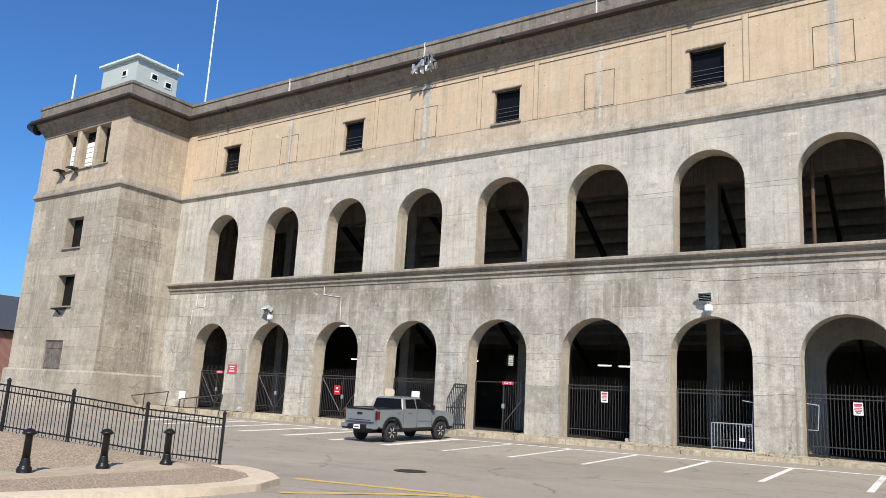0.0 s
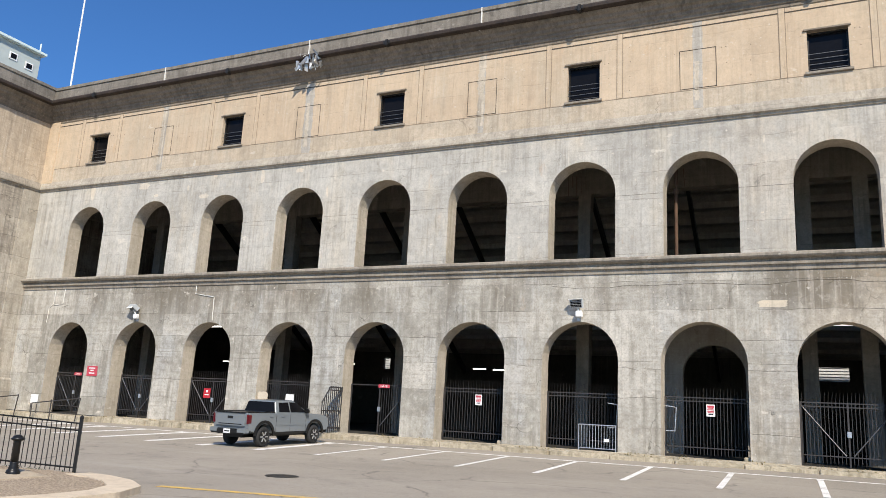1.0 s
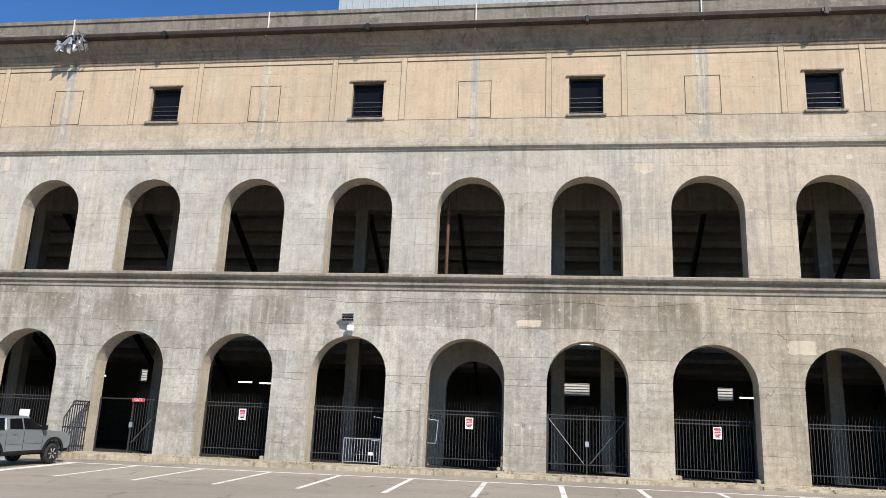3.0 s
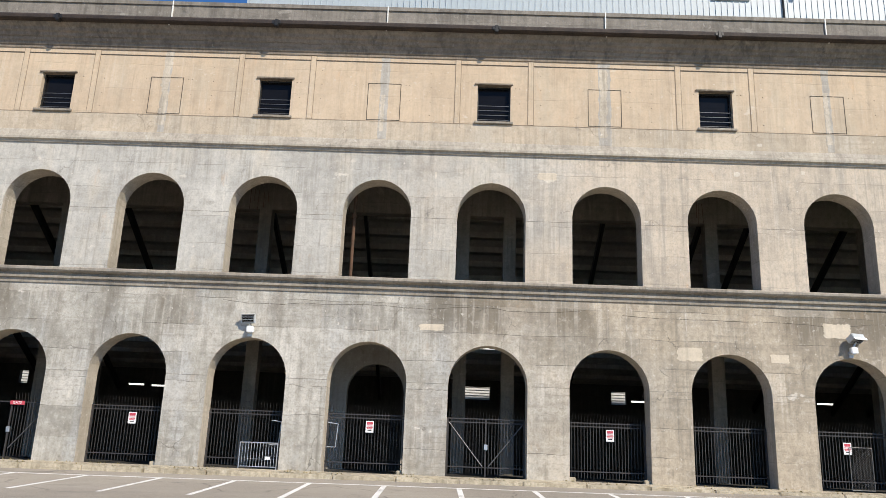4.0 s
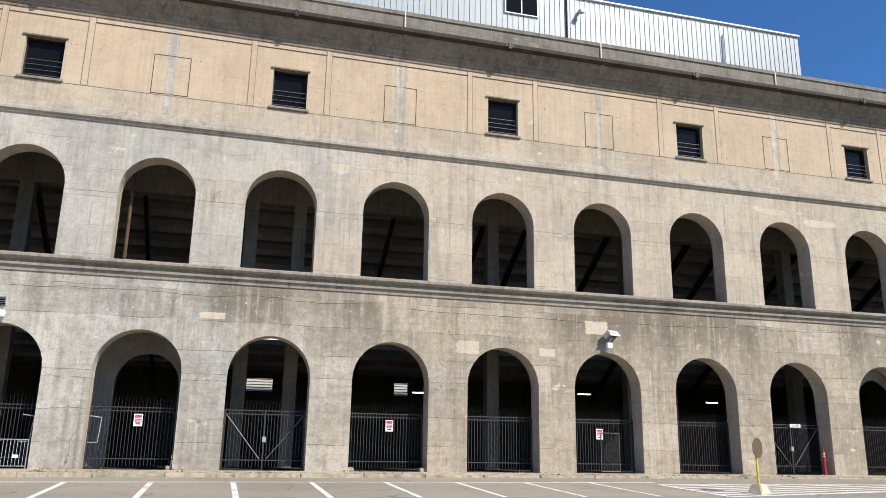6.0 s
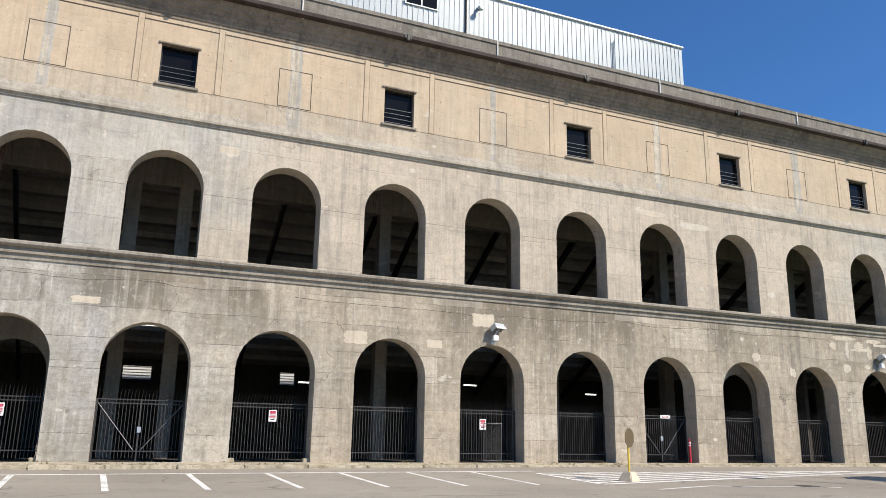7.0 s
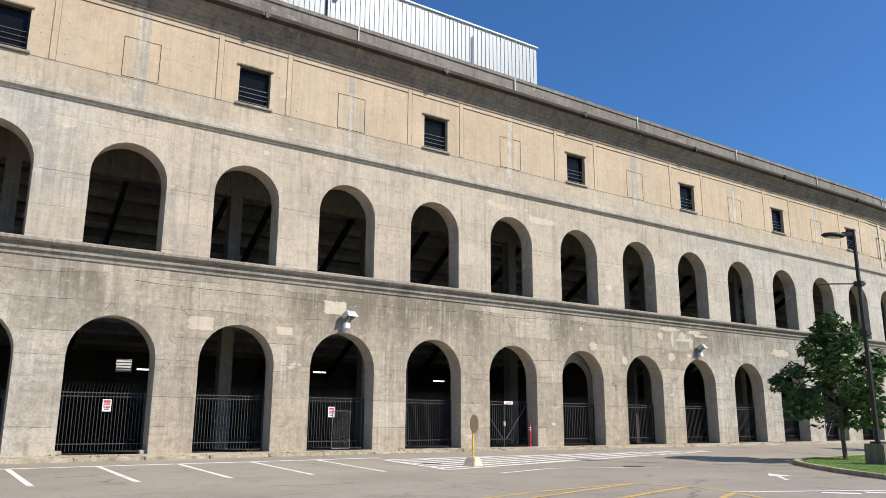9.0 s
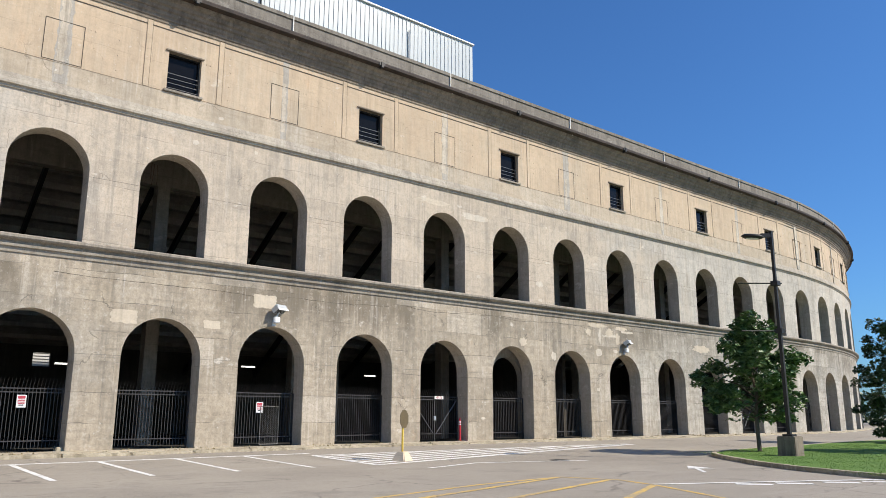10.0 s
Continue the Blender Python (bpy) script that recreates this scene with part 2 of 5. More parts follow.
# Far darker than the wall concretes: shade inside the arches is put into this colour.
INNER = concrete("shade_dark_inner_concrete", (0.10, 0.088, 0.072), (0.07, 0.062, 0.05), (0.035, 0.03, 0.026), (0.17, 0.155, 0.13), 0.6, 0.5)
# Near-black floor colour carries the shade under the stands.
FLOOR = plain("shade_dark_floor", (0.04, 0.037, 0.033), 0.9)
# Paler than the wall: the colour takes in some sunlit cream of left jambs.
REVEAL = concrete("pale_reveal_concrete", (0.58, 0.505, 0.40), (0.50, 0.43, 0.335), (0.28, 0.24, 0.18), (0.74, 0.68, 0.57), 0.45, 0.5)
TOWERTOP = concrete("tower_tan_concrete", (0.56, 0.455, 0.335), (0.47, 0.385, 0.285), (0.26, 0.21, 0.155), (0.64, 0.57, 0.46), 0.55, 0.6, 0.0, (0.46, 0.40, 0.32))
SIDE = concrete("stained_tower_concrete", (0.45, 0.395, 0.32), (0.31, 0.27, 0.215), (0.13, 0.11, 0.085), (0.64, 0.58, 0.49), 0.75, 1.0, 0.0, (0.52, 0.48, 0.41))
# About half as bright as the wall concretes, with random stains.
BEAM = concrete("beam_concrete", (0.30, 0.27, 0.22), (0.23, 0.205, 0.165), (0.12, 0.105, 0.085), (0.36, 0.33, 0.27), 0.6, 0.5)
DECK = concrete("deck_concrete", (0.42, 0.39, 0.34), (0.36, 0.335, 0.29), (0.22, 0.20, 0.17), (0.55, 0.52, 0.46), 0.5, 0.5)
STONE = concrete("kerb_stone", (0.60, 0.52, 0.385), (0.47, 0.40, 0.29), (0.20, 0.17, 0.11), (0.62, 0.56, 0.45), 0.65, 0.2, 0.0, None, None, 0.6)
PALE = concrete("pale_kerb_concrete", (0.74, 0.62, 0.46), (0.66, 0.545, 0.40), (0.42, 0.34, 0.25), (0.70, 0.61, 0.48), 0.3, 0.1)
JOINT = plain("dark_joint", (0.075, 0.06, 0.045), 0.95)
THINJOINT = plain("worn_joint", (0.26, 0.205, 0.145), 0.95)
CAULK = plain("white_caulk", (0.72, 0.70, 0.64), 0.7)
IRON = plain("black_iron", (0.05, 0.046, 0.045), 0.5, 0.2)
DARKMETAL = plain("dark_metal", (0.03, 0.028, 0.026), 0.5, 0.4)
RUST = plain("rusted_metal", (0.035, 0.024, 0.018), 0.75, 0.1, 0.6, 1.2)
BLACK = plain("black_paint", (0.012, 0.012, 0.012), 0.36, 0.0)
BLACK.node_tree.nodes["Principled BSDF"].inputs["Specular IOR Level"].default_value = 0.3
GALV = plain("galvanised_steel", (0.52, 0.54, 0.56), 0.42, 0.7)
WHITE = plain("white_paint", (0.78, 0.78, 0.76), 0.5)
RED = plain("red_paint", (0.46, 0.02, 0.03), 0.45)
PINK = plain("faded_red_paint", (0.50, 0.06, 0.085), 0.5)
YELLOW = plain("yellow_paint", (0.72, 0.50, 0.06), 0.5)
DULLYELLOW = plain("dull_sign_back", (0.115, 0.085, 0.04), 0.6)
LAMPGREY = plain("lamp_housing", (0.50, 0.52, 0.52), 0.4, 0.2)
GLASSDARK = plain("dark_pane", (0.008, 0.008, 0.009), 0.07)
GLASSDARK.node_tree.nodes["Principled BSDF"].inputs["Specular IOR Level"].default_value = 0.12
HUT = plain("pale_grey_green_paint", (0.44, 0.485, 0.46), 0.55, 0, 0.06)


def asphalt():
    n = Nodes("worn_asphalt")
    col = n.mix(n.span(n.noise(0.12, 7, 0.65), 0.36, 0.64), (0.252, 0.22, 0.176), (0.348, 0.306, 0.246))
    col = n.mix(n.math("MULTIPLY", n.span(n.noise(0.55, 7, 0.7), 0.54, 0.68), 0.55), col, (0.165, 0.146, 0.122))
    col = n.mix(n.math("MULTIPLY", n.span(n.noise(1.0, 6, 0.7, (0.08, 1.1, 1.0)), 0.55, 0.68), 0.4), col, (0.40, 0.358, 0.306))
    shift = n.t.nodes.new("ShaderNodeVectorMath")
    shift.operation = "ADD"
    nz = n.t.nodes.new("ShaderNodeTexNoise")
    n.put(nz.inputs["Vector"], n.pos)
    nz.inputs["Scale"].default_value, nz.inputs["Detail"].default_value = 0.9, 7
    n.put(shift.inputs[0], n.pos)
    n.put(shift.inputs[1], nz.outputs["Color"])
    vor = n.t.nodes.new("ShaderNodeTexVoronoi")
    vor.feature = "DISTANCE_TO_EDGE"
    vor.inputs["Scale"].default_value = 0.20
    n.put(vor.inputs["Vector"], shift.outputs[0])
    line = n.math("MULTIPLY", n.span(vor.outputs[0], 0.0, 0.012, 1.0, 0.0), n.span(n.noise(0.3, 3), 0.46, 0.56))
    col = n.mix(n.math("MULTIPLY", line, 0.75), col, (0.07, 0.058, 0.05))
    oil = n.noise(0.9, 4, 0.5)
    col = n.mix(n.math("MULTIPLY", n.span(oil, 0.70, 0.76), 0.5), col, (0.09, 0.075, 0.065))
    g, c = n.noise(38.0, 4, 0.8), n.noise(9.0, 6, 0.8)
    col = n.mix(n.math("MULTIPLY", n.span(c, 0.50, 0.64), 0.35), col, (0.16, 0.135, 0.115))
    col = n.mix(n.span(g, 0.45, 0.62, 0.0, 0.45), col, (0.45, 0.404, 0.338))
    return n.done(col, 0.9, 0, n.math("ADD", g, c), 0.5, 0.012)


def gravel():
    n = Nodes("tan_gravel")
    v = n.voronoi(26.0)
    tone = n.t.nodes.new("ShaderNodeSeparateColor")
    n.t.links.new(v.outputs["Color"], tone.inputs[0])
    col = n.mix(tone.outputs[0], (0.34, 0.265, 0.18), (0.56, 0.455, 0.325))
    col = n.mix(n.span(v.outputs["Distance"], 0.35, 0.75, 0.0, 0.75), col, (0.20, 0.145, 0.10))
    col = n.mix(n.span(n.noise(0.5, 4), 0.4, 0.7, 0.0, 0.4), col, (0.40, 0.31, 0.22))
    return n.done(col, 0.92, 0, n.math("SUBTRACT", 1.0, v.outputs["Distance"]), 0.9, 0.03)


def worn_paint(name, colour, wear=0.45):
    n = Nodes(name)
    f = n.math("ADD", n.math("MULTIPLY", n.noise(2.2, 4), 0.5), n.math("MULTIPLY", n.noise(26.0, 3, 0.7), 0.5))
    return n.done(n.mix(n.span(f, wear, wear + 0.2), (0.27, 0.245, 0.22), colour), 0.75)


def lawn_mat():
    n = Nodes("mown_grass")
    col = n.mix(n.span(n.noise(0.5, 4), 0.35, 0.65), (0.10, 0.20, 0.022), (0.15, 0.27, 0.04))
    col = n.mix(n.span(n.noise(30.0, 3, 0.7), 0.35, 0.7, 0.0, 0.5), col, (0.07, 0.14, 0.018))
    return n.done(col, 0.85, 0, n.noise(60.0, 2), 0.8, 0.04)


def leaf(name, dark, light):
    n = Nodes(name)
    info = n.t.nodes.new("ShaderNodeNewGeometry").outputs["Random Per Island"]
    n.b.inputs["Subsurface Weight"].default_value = 0.0
    return n.done(n.mix(info, dark, light), 0.45)


ASPHALT, GRAVEL, GRASS = asphalt(), gravel(), lawn_mat()
LINE, YLINE = worn_paint("white_road_paint", (0.80, 0.78, 0.74), 0.30), worn_paint("yellow_road_paint", (0.72, 0.47, 0.10), 0.36)
LEAF = leaf("green_leaf", (0.035, 0.085, 0.018), (0.16, 0.25, 0.08))
DARKLEAF = leaf("dark_leaf", (0.012, 0.035, 0.008), (0.04, 0.085, 0.02))
BARK = plain("grey_brown_bark", (0.13, 0.095, 0.07), 0.9, 0, 0.3, 6)


def glow(name, colour, strength):
    m = bpy.data.materials.new(name)
    m.use_nodes = True
    b = m.node_tree.nodes["Principled BSDF"]
    b.inputs["Base Color"].default_value = (0.8, 0.8, 0.8, 1)
    b.inputs["Emission Color"].default_value = (*colour, 1)
    b.inputs["Emission Strength"].default_value = strength
    return m


TUBELIGHT = glow("fluorescent_tube", (1.0, 0.96, 0.88), 1.6)

# ---- ground ----
bm = BM()
xs = [-600, -300, -120, -60] + list(range(-30, 111, 5)) + [140, 200, 320, 600]
ys = [-500, -200, -90, -50, -30, -20, -14, -9, -7.5, -6, -4.5, -3, -1.5, 0, 4, 30, 120, 400, 900]
grid = [[bm.verts.new((x, y, G(x, y))) for x in xs] for y in ys]
for a, b in zip(grid, grid[1:]):
    for i in range(len(xs) - 1):
        bm.faces.new((a[i], a[i + 1], b[i + 1], b[i]))
tagged(part("ground", bm, ASPHALT), "worn grey asphalt of a car park beside the stadium", "ground", kind="structure")


def strip(name, pts, width, material, label, lift=0.006):
    """A painted line along a polyline on the ground."""
    bm = BM()
    for (x0, y0), (x1, y1) in zip(pts, pts[1:]):
        v = Vector((x1 - x0, y1 - y0))
        n = max(1, int(v.length / 1.5))
        s = Vector((-v.y, v.x)).normalized() * width / 2
        rows = []
        for i in range(n + 1):
            c = Vector((x0, y0)) + v * i / n
            rows.append([bm.verts.new((*(c + q), G(*(c + q)) + lift)) for q in (-s, s)])
        for a, b in zip(rows, rows[1:]):
            bm.faces.new((a[0], b[0], b[1], a[1]))
    return tagged(part(name, bm, material), label, "road marking", kind="structure")


HEAD, TAIL = -3.0, -8.2
strip("stall_head_line", [(-1, HEAD), (54, HEAD)], 0.24, LINE, "white painted line along the heads of the parking stalls")
for i in range(-12, 7):
    x = 35.35 + i * 2.63
    strip("stall_line", [(x, HEAD - 0.06), (x + 0.09, TAIL)], 0.18 if i > -6 else 0.42, LINE, "white painted parking stall line on asphalt", 0.007)

# ---- the stadium wall ----
stadium = thing("stadium_building", pose(0, 0, 0), "old concrete stadium with two tiers of round arches and a tan attic", "stadium", kind="structure")


def tier(z0, z1, half, spring, material, n=16):
    """One storey of wall, bay by bay, with a round-headed opening in every bay."""
    for k in range(LAST):
        bm, rv = BM(), BM()
        c = bay(k)
        l = -6.3 if k == 0 else (bay(k - 1) + c) / 2
        r = (c + bay(k + 1)) / 2
        arch = [(c - half * math.cos(math.pi * i / n), spring + half * math.sin(math.pi * i / n)) for i in range(n + 1)]
        edge = [(c - half, z0)] + arch + [(c + half, z0)]
        for d in (0, T):
            V = lambda s, z: bm.verts.new(W(s, d, z))
            for a, b in ((l, c - half), (c + half, r)):
                bm.faces.new((V(a, z0), V(b, z0), V(b, spring), V(a, spring)))
                bm.faces.new((V(a, spring), V(b, spring), V(b, z1), V(a, z1)))
            for (s0, q0), (s1, q1) in zip(arch, arch[1:]):
                bm.faces.new((V(s0, q0), V(s1, q1), V(s1, z1), V(s0, z1)))
        for (s0, q0), (s1, q1) in zip(edge, edge[1:]):
            rv.faces.new([rv.verts.new(W(s, d, z)) for s, z, d in ((s0, q0, 0), (s1, q1, 0), (s1, q1, T), (s0, q0, T))])
        ob = part("arch_bay", bm, material, stadium)
        part("arch_reveal", rv, REVEAL, ob, "pale inner faces of the arch")


WINZ0, WINZ1 = 15.05, 16.82
tier(-0.6, 7.36, HL, 3.62, LOWER)
tier(7.36, 13.5, HU, 10.76, UPPER)


def attic():
    z0, z1, zf = 14.93, 19.6, 13.5
    for k in range(0, LAST):
        bm, low = BM(), BM()
        c = bay(k)
        l = -6.3 if k == 0 else (bay(k - 1) + c) / 2
        r = (c + bay(k + 1)) / 2
        for d in (0, T):
            V = lambda s, z: bm.verts.new(W(s, d, z))
            low.faces.new([low.verts.new(W(s, d, z)) for s, z in ((l, zf), (r, zf), (r, z0), (l, z0))])
            if k % 2:
                bm.faces.new((V(l, z0), V(r, z0), V(r, z1), V(l, z1)))
                continue
            for a, b, e, f in ((l, c - HW, z0, z1), (c + HW, r, z0, z1), (c - HW, c + HW, z0, WINZ0), (c - HW, c + HW, WINZ1, z1)):
                bm.faces.new((V(a, e), V(b, e), V(b, f), V(a, f)))
        if k % 2 == 0:
            ring = [(c - HW, WINZ0), (c + HW, WINZ0), (c + HW, WINZ1), (c - HW, WINZ1)]
            for i in range(4):
                (s0, q0), (s1, q1) = ring[i], ring[(i + 1) % 4]
                bm.faces.new([bm.verts.new(W(s, d, z)) for s, z, d in ((s0, q0, 0), (s1, q1, 0), (s1, q1, T), (s0, q0, T))])
        part("attic_bay", bm, TAN, stadium)
        part("frieze_bay", low, FRIEZE, stadium, "greyer weathered band under the attic")


attic()


def moulding(profile, s0, s1):
    """Sweeps a closed profile of (d, z) along the wall."""
    bm = BM()
    stops = [s0] + ([XS] if s0 < XS < s1 else []) + ([XS + i * 2.5 for i in range(1, int((s1 - XS) / 2.5))] if s1 > XS else []) + [s1]
    rings = [[bm.verts.new(W(s, d, z)) for d, z in profile] for s in stops]
    n = len(profile)
    for a, b in zip(rings, rings[1:]):
        for i in range(n):
            bm.faces.new((a[i], a[(i + 1) % n], b[(i + 1) % n], b[i]))
    bm.faces.new(rings[0])
    bm.faces.new(rings[-1][::-1])
    return bm


END = bay(LAST) - 3
LEDGE = [(0.05, 7.20), (-0.05, 7.20), (-0.07, 7.38), (-0.16, 7.40), (-0.17, 7.49), (-0.10, 7.52), (-0.10, 7.61), (-0.29, 7.65), (-0.35, 7.71), (-0.35, 7.80), (-0.28, 7.85), (0.05, 7.90)]
STRING = [(0.05, 13.46), (-0.06, 13.46), (-0.08, 13.55), (-0.17, 13.59), (-0.17, 13.68), (-0.03, 14.06), (0.05, 14.06)]
CORNICE = [(0.05, 18.02), (-0.04, 18.02), (-0.04, 18.14), (-0.10, 18.18), (-0.12, 18.30), (-0.18, 18.35), (-0.21, 18.47), (-0.29, 18.52), (-0.33, 18.64), (-0.43, 18.70), (-0.48, 18.83), (-0.60, 18.92), (-0.66, 19.05), (-0.66, 19.22), (0.05, 19.38)]
GUTTER = [(-0.655, 19.00), (-0.80, 19.01), (-0.90, 19.07), (-0.91, 19.19), (-0.86, 19.27), (-0.60, 19.32), (-0.60, 19.26), (-0.655, 19.22)]
PARAPET = [(0.05, 19.2), (-0.44, 19.2), (-0.44, 20.08), (-0.50, 20.10), (-0.50, 20.28), (0.05, 20.33)]
part("ledge", moulding(LEDGE, -6.25, END), BAND, stadium, "moulded grey concrete ledge between the two arcades")
part("string_course", moulding(STRING, -6.25, END), STRINGC, stadium, "grey concrete string course under the attic")
part("cornice", moulding(CORNICE, -6.25, END), CORN, stadium, "dark stepped concrete cornice with random stains")
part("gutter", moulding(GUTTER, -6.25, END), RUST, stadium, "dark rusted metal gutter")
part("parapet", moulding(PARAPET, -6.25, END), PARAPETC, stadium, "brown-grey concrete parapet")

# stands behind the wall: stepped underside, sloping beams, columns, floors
# Floor carried deep behind the wall, so the rooms under it stay dark.
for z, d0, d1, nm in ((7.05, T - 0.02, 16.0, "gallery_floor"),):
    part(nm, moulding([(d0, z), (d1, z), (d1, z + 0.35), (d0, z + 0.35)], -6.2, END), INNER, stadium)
step = []
d, z = T, 17.9
for i in range(21):
    step += [(d, z), (d + 1.0, z - 0.04)]
    d, z = d + 1.0, z - 0.6
low = [(d, z), (d, z + 0.25)]
part_top = [(T, 18.3)]
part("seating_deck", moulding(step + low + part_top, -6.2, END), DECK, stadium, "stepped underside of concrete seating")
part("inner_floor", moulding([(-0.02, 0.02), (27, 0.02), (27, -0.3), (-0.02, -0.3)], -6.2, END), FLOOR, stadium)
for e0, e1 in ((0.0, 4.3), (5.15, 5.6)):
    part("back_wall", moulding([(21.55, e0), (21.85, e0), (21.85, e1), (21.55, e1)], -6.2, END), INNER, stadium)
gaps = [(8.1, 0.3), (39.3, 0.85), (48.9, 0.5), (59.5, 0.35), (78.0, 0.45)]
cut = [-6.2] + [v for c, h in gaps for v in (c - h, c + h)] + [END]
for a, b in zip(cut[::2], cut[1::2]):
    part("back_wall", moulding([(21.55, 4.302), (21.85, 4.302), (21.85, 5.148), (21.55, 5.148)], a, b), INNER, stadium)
for c, h in gaps:
    bm = BM()
    for i in range(6):
        box(bm, c - h - 2.5, c + h + 2.5, 24.2, 24.44, 4.36 + i * 0.19, 4.48 + i * 0.19)
    # Pale backing added behind the slats to shut out the sky.
    box(bm, c - h - 4.0, c + h + 4.0, 24.45, 24.6, 4.0, 6.2)
    part("bench_slats", bm, concrete("pale_slat", (0.7, 0.7, 0.68), (0.66, 0.66, 0.64), (0.5, 0.5, 0.48), (0.8, 0.8, 0.78), 0.2, 0.2), stadium, "pale seat boards and an added pale backing beyond an opening")
bm = BM()
prof = [(0.1, -0.3), (26.0, -0.3), (26.0, 3.0), (0.1, 18.6)]
f0 = [[bm.verts.new((x, y, z)) for y, z in prof] for x in (-6.28, -5.95)]
bm.faces.new(f0[0]), bm.faces.new(f0[1][::-1])
for i in range(4):
    bm.faces.new((f0[0][i], f0[0][(i + 1) % 4], f0[1][(i + 1) % 4], f0[1][i]))
part("end_wall", bm, INNER, stadium)
bm = BM()
tierpts = [(1.3 * math.cos(math.pi * i / 14), 3.43 + 1.3 * math.sin(math.pi * i / 14)) for i in range(15)]
shape = [(2.6, 0.0), (2.6, 6.9), (-2.6, 6.9), (-2.6, 0.0), (-1.3, 0.0)] + tierpts[::-1] + [(1.3, 0.0)]
prism(bm, shape, 4.2, 4.6)
arch_mesh = mesh_of("inner_arch", bm, DECK)
for x, back in ((bay(7) - 0.05, 0.0), (bay(14) + 0.9, -2.7)):
    share("inner_arch", arch_mesh, stadium, at_wall(x, back), "plain inner concrete arch")
# Unseen partitions, added to keep the sky out of the far arches.
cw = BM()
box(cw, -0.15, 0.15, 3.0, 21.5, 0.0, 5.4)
cross_mesh = mesh_of("sky_block_wall", cw, INNER)
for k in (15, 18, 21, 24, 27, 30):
    share("sky_block_wall", cross_mesh, stadium, at_wall((bay(k) + bay(k + 1)) / 2))
cb = BM()
box(cb, -0.3, 0.3, 4.7, 5.3, 0.0, 15.0)
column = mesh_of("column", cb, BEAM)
part("gallery_beam", moulding([(4.72, 12.15), (5.28, 12.15), (5.28, 15.0), (4.72, 15.0)], -6.0, END), BEAM, stadium, "dark concrete beam with random stains behind the upper arches")


def sloping(width, drop, material):
    rb = BM()
    va = [(T, 17.5), (T, 17.5 - drop), (25.5, 2.0 - drop), (25.5, 2.0)]
    f = [[rb.verts.new((x, y, z)) for y, z in va] for x in (-width, width)]
    rb.faces.new(f[0]), rb.faces.new(f[1][::-1])
    for i in range(4):
        rb.faces.new((f[0][i], f[0][(i + 1) % 4], f[1][(i + 1) % 4], f[1][i]))
    return mesh_of("sloping_beam", rb, material)


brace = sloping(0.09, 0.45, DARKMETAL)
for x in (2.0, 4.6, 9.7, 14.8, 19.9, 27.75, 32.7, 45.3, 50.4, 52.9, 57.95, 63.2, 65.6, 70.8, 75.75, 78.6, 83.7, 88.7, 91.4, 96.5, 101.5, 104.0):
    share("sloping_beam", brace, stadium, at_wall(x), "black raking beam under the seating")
for k in range(0, 30, 2):
    for q in (-1.12, 1.12):
        share("column", column, stadium, at_wall(bay(k) + q))


STEEL = plain("grey_steel", (0.13, 0.13, 0.135), 0.5, 0.4)
# rusted pipe and torn reinforcement behind the upper arches
RUSTBROWN = plain("rust_brown", (0.10, 0.055, 0.032), 0.8, 0, 0.4, 3)
bm = BM()
tube(bm, (32.98, 1.6, 7.4), (32.98, 1.6, 11.0), 0.075, n=10)
tube(bm, (32.98, 1.6, 10.9), (32.98, 1.6, 11.12), 0.12, n=10)
tube(bm, (32.98, 1.6, 11.1), (32.98, 1.6, 12.2), 0.055, n=10)
part("downpipe", bm, RUSTBROWN, stadium, "rusted brown pipe with a collar")
for x, n in ((28.25, 5), (32.55, 5), (48.2, 3)):
    for i in range(n):
        h = random.uniform(0.4, 1.1)
        bm = BM()
        q = x + i * 0.17 + random.uniform(-0.04, 0.04)
        tube(bm, (q, 1.5 + 0.1 * i, 12.15), (q + random.uniform(-0.06, 0.06), 1.5 + 0.1 * i, 12.15 - h), 0.016, n=5)
        part("hanging_bar", bm, RUSTBROWN, stadium, "bare rusted reinforcing bar")
# ---- attic trim, windows, patches ----
part("attic_joint", moulding([(0.02, 17.76), (-0.012, 17.76), (-0.012, 17.81), (0.02, 17.81)], -6.2, END), JOINT, stadium, "dark horizontal joint line")
part("attic_joint", moulding([(0.02, 14.92), (-0.008, 14.92), (-0.008, 14.945), (0.02, 14.945)], -6.2, END), THINJOINT, stadium, "dark horizontal joint line")
bm = BM()
box(bm, -0.11, 0.11, -0.02, 0.03, 14.95, 17.99, 0.004)
strip_mesh = mesh_of("attic_strip", bm, TAN)
bm = BM()
for x in (-0.125, 0.125):
    box(bm, x - 0.014, x + 0.014, -0.008, 0.02, 14.96, 17.99)
groove_mesh = mesh_of("strip_groove", bm, THINJOINT)
GREYRUN = concrete("grey_run_concrete", (0.50, 0.46, 0.40), (0.42, 0.385, 0.33), (0.25, 0.225, 0.19), (0.70, 0.66, 0.58), 0.6, 0.3)
bm = BM()
for x0, x1, z0, z1 in ((-0.74, 0.74, 16.72, 16.75), (-0.74, 0.74, 14.98, 15.01), (-0.74, -0.712, 15.01, 16.72), (0.712, 0.74, 15.01, 16.72)):
    box(bm, x0, x1, -0.008, 0.02, z0, z1)
square_mesh = mesh_of("square_joint", bm, JOINT)
REPAIR = concrete("repair_concrete", (0.66, 0.58, 0.46), (0.52, 0.45, 0.35), (0.27, 0.23, 0.18), (0.78, 0.73, 0.64), 0.7, 0.4)
repair_meshes = []
